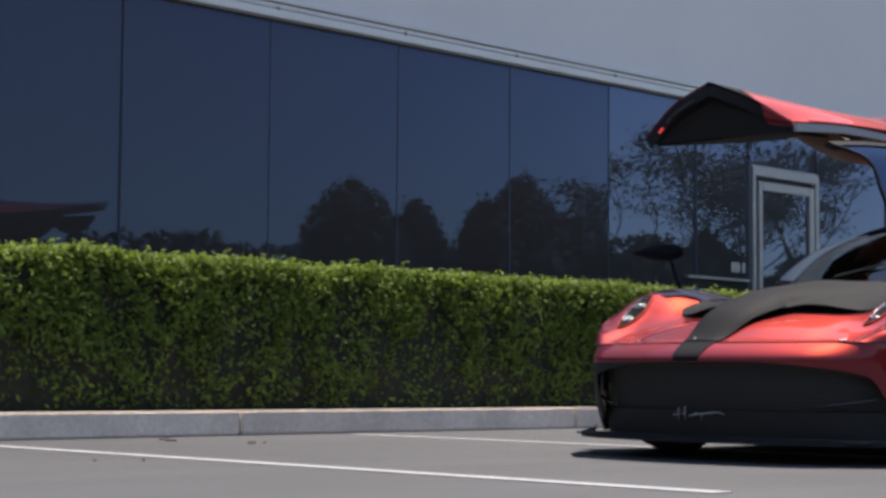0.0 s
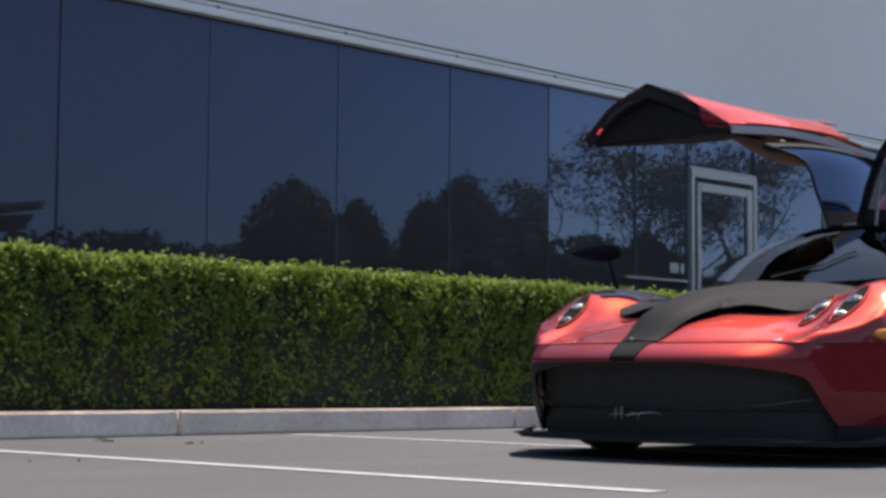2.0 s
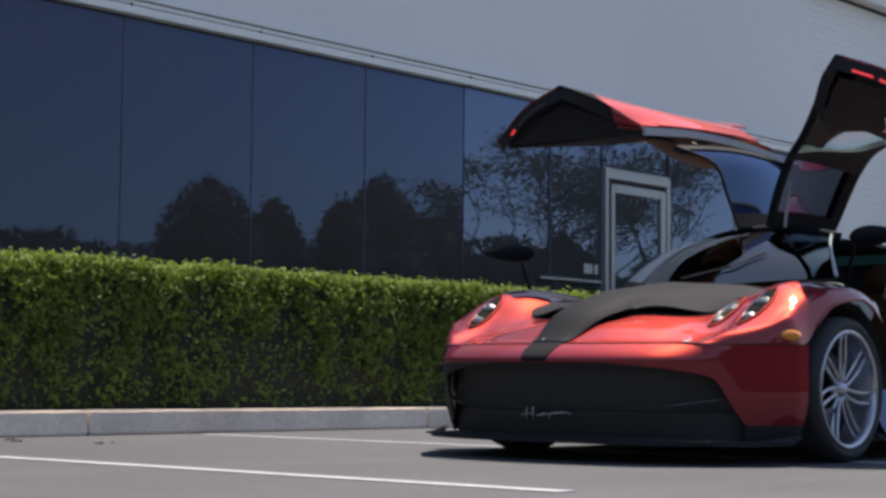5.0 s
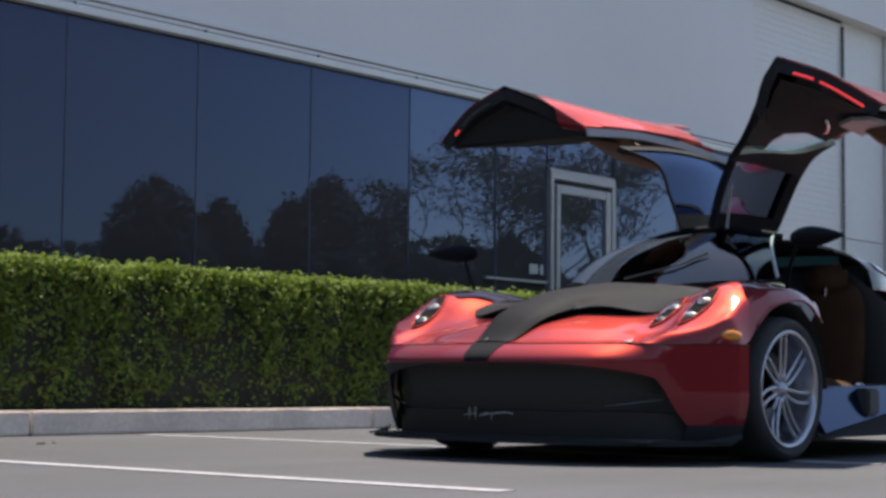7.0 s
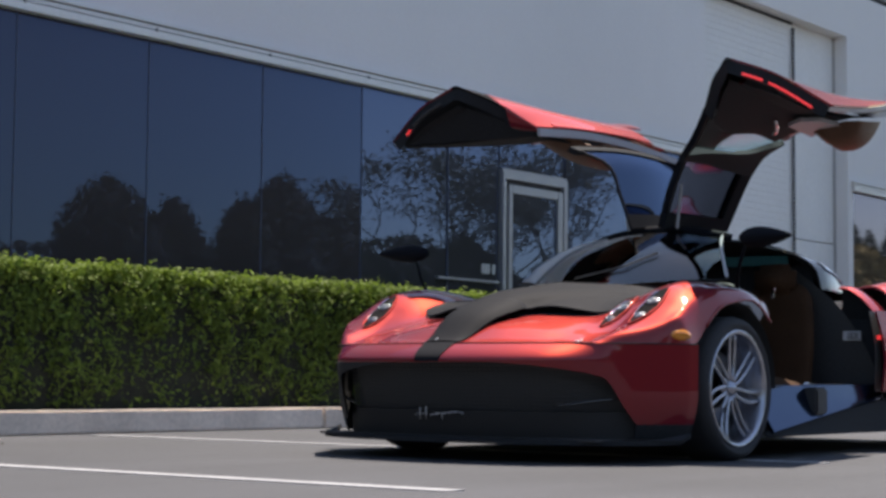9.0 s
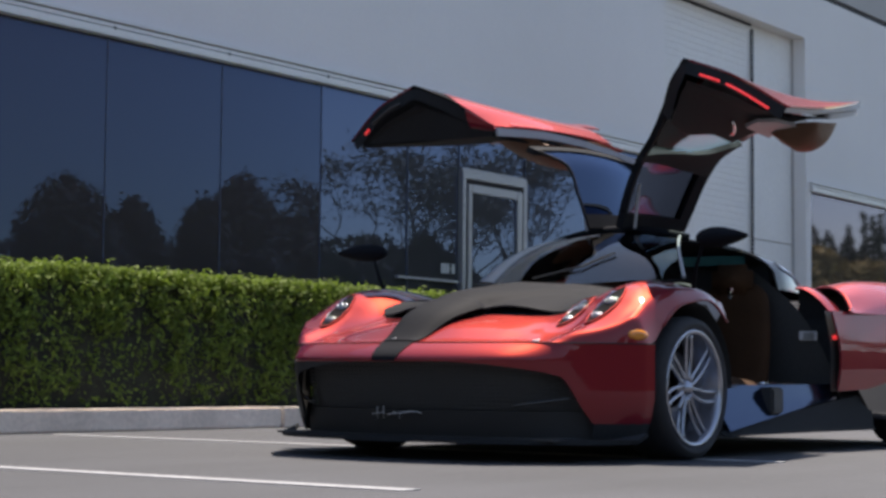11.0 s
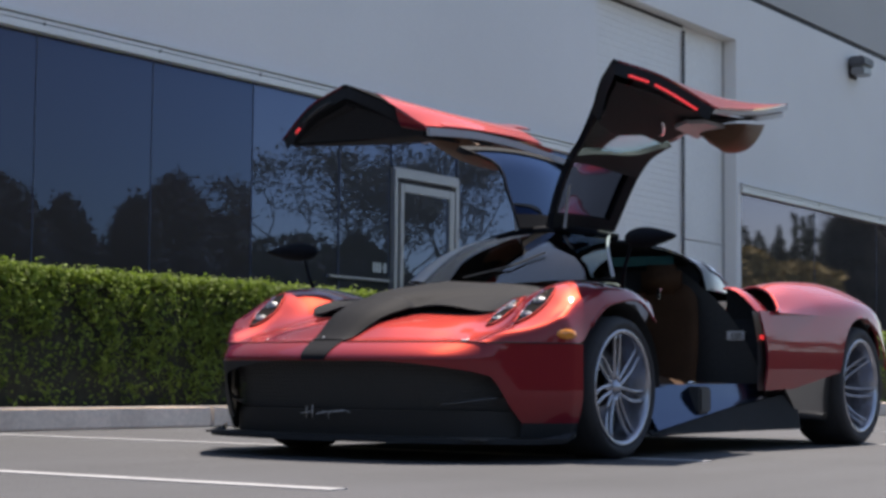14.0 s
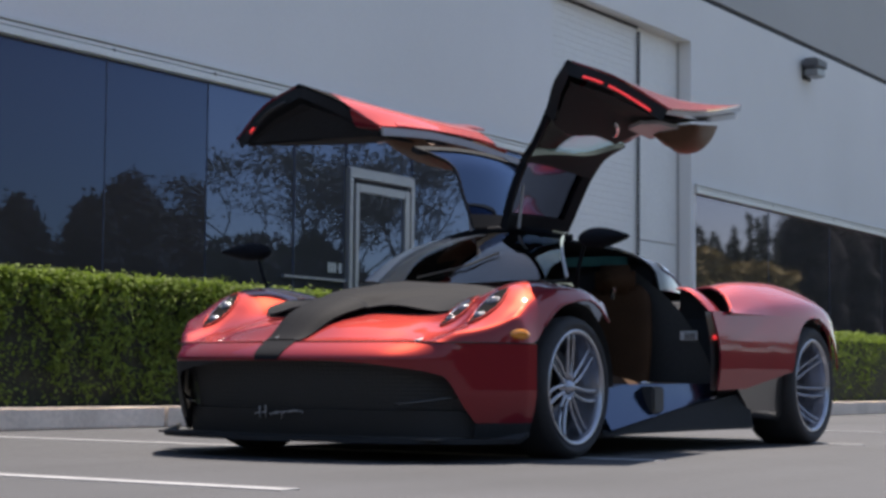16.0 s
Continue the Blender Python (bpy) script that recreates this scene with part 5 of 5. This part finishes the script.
for sg in (-1, 1):
    bm = bmesh.new()
    grid(bm, lambda s, a: door_point(s, .25 + (window_low(s) - .25) * a if sg < 0 else .315 + .02 * a, sg), 20, 6, flip=sg < 0)
    door = thick(part("door", bm, CARD, car, "raised gullwing door", True), .035)
    for nm, q in (("hinge_rail", (0, 1, 0, .05)), ("front_pillar", (0, .05 if sg < 0 else .014, .05, .25 if sg < 0 else .32)), ("rear_pillar", (.88 if sg < 0 else .95, 1, .05, .25 if sg < 0 else .32)), ("window_pillar", (0, .035, .27, .47)))[:4 if sg < 0 else 3]:
        thick(part(nm, door_patch(bmesh.new(), sg, *q), SATIN, door, "", True), .035 if sg < 0 else .014)
    bm = door_patch(bmesh.new(), sg, *((.045, .885, .045, .255) if sg < 0 else (.012, .95, .045, .32)), inset=.008)
    thick(part("roof_glass", bm, SMOKED, door, "smoked blue roof glass", True), .005)
    # side window on the near door only, to fit the camera's view
    if sg < 0:
        bm = bmesh.new()
        grid(bm, lambda s, a: door_point(.05 + .95 * s, window_low(.05 + .95 * s) + (.475 - window_low(.05 + .95 * s)) * a, sg, .006), 18, 6, flip=sg < 0)
        thick(part("side_window", bm, TEAL_GLASS, door, "pale teal side window", True), .005)
    # waist rail below the skin: the far one is paled to look lit
    bm = bmesh.new()
    if sg < 0:
        door_patch(bm, sg, .10, 1, .455, .485, 20, 4, inset=-.004)
    else:
        grid(bm, lambda s, a: door_point(.02 + .98 * s, .470 - .122 * s**1.5, sg, .0) - Vector((0, .030, curve_table([(0, .030), (.1, .026), (.25, .020), (.5, .022), (.8, .022), (1, .010)], s) + (.042 - .010 * s) * a)), 24, 4)
    thick(part("waist_rail", bm, RAIL if sg < 0 else PALE, door, "waist rail, paled on the far door to look lit", True), .02)
    bm = bmesh.new()
    if sg < 0:
        door_patch(bm, sg, .17, 1, .48, .66, 20, 10)
    else:
        grid(bm, lambda s, a: door_point((lambda f: f + (.88 - f) * s)(frame_width(.455 + .205 * a)), .455 + .205 * a, sg), 24, 14)
        grid(bm, lambda s, a: door_point(0, .455 + .078 * s, sg) + Vector((.06 * a * a, -.012 * math.sin(a * math.pi / 2), -(.014 + .084 * s) * math.sin(a * math.pi / 2))), 10, 8, flip=True)
    grid(bm, lambda s, a: door_point(s, .66 + .34 * a, sg), 24, 14, flip=sg < 0)
    if sg > 0:  # far skin turned down towards the window line to fit the camera's view
        grid(bm, lambda s, a: door_point(.155 + .72 * s, .482 - .085 * s**1.7, sg) + Vector((0, -.03 * math.sin(a * math.pi / 2), -.024 * (1 - s) ** 1.3 * a)), 20, 8, flip=True)
    thick(part("door_skin", bm, RED, door, "glossy red door skin", True), .010)
    bm = bmesh.new()
    if sg < 0:
        door_patch(bm, sg, 0, .172, .46, .66, 8, 12, inset=.003)
    else:
        grid(bm, lambda s, a: door_point((frame_width(.532 + .128 * a) + .003) * s, .532 + .128 * a, sg, .003), 8, 12)
    # the far frame's colour is darkened so that sun on it stays black
    thick(part("door_front_frame", bm, CARD if sg < 0 else LAMP_BLACK, door, "black front frame, darkened on the far door against the sun", True), .012)
    # lining: deep at the front, its lower edge sweeps over the window
    bm = bmesh.new()
    grid(bm, lambda s, a: (lambda ss, lo: door_point(ss, lo + (.985 - lo) * a, sg, .07 + .03 * math.sin(a * math.pi)))(.015 + .80 * s, .455 - .035 * math.sin(min(1, s * 1.4) * math.pi)), 20, 18, flip=sg > 0)
    grid(bm, lambda s, a: door_point(.002, .46 + .54 * a, sg, .011 + .06 * s), 2, 16, flip=sg > 0)
    if sg > 0:  # the lining closes the front end and spans the hollow of the door
        grid(bm, lambda s, a: door_point(.004, .46 + .54 * s, sg, .011).lerp(door_point(.004, .44, sg, .05).lerp(door_point(.004, .99, sg, .05), s), a), 22, 6)
        grid(bm, lambda s, a: door_point(.004 + .30 * s, .44, sg, .06).lerp(door_point(.004 + .30 * s, .99, sg, .06), a), 8, 10)
    part("door_card", bm, CARD, door, "black door lining", True)
    bm = bmesh.new()
    grid(bm, lambda s, a: door_point(s, .998, sg, .014 + .022 * a), 14, 2, flip=sg > 0)
    part("door_end_strip", bm, PALE, door, "pale edge of the door", True)
    # padded leather pocket that bulges under the lining
    bm = bmesh.new()
    grid(bm, lambda s, a: door_point(.78 + .20 * s, .59 + .27 * a, sg, .115 + .145 * (math.sin(s * math.pi) * math.sin(a * math.pi)) ** .40), 18, 16, flip=sg > 0)
    part("leather_panel", bm, LEATHER, door, "padded tan leather door panel", True)
    if sg > 0:
        bm = bmesh.new()
        grid(bm, lambda s, a: door_point(.22 + .70 * s, .365 + .26 * a, sg, .02 + .22 * (math.sin(s * math.pi) * math.sin(a * math.pi)) ** .33), 24, 18, flip=sg > 0)
        part("armrest", bm, LEATHER, door, "padded tan leather armrest", True)
    # pale sheet added under the skin so the side window looks light
    bm = door_patch(bmesh.new(), sg, .20, .99 if sg < 0 else .86, .485, .74, 12, 10, inset=.018, flip=True)
    part("inner_shell", bm, PALE, door, "pale sheet added under the skin to lighten the side window", True)
    bm = door_patch(bmesh.new(), sg, .60, .84, .57, .74, 8, 8, inset=.135, flip=True)
    thick(part("inner_panel", bm, PALE, door, "pale metal inner panel", True), .02)
    bm = door_patch(bmesh.new(), sg, .62, .985, .86, .985, 8, 6, inset=.075, flip=True)
    thick(part("door_end", bm, PALE, door, "pale metal door end", True), .03)
    for a0, n, st in ((.715, 7, .012), (.81, 10, .0165)) if sg < 0 else ((.90, 3, .012), (.72, 10, .017)):
        bm = bmesh.new()
        tube(bm, [door_point(-.004, a0 + st * k, sg, .056) for k in range(n)], .007, 6)
        part("door_lamp", bm, GLOW_RED if (sg < 0 or n == 3) else BLACK, door, "lit red door edge lamp" if (sg < 0 or n == 3) else "dark door edge lamp", True)
    bm = bmesh.new()
    tube(bm, [door_point(.50 + .024 * k, .56 - .012 * k, sg, .112 + .02 * math.sin(k / 5 * math.pi)) for k in range(6)], .011, 6)
    part("pull_handle", bm, CHROME, door, "bright pull handle", True)
    bm = bmesh.new()
    st = Vector((.90, sg * .15, 1.165))
    tube(bm, [st, door_point(.12, .16, sg, .035)], .009, 6)
    part("gas_strut", bm, PALE, door, "pale gas strut")
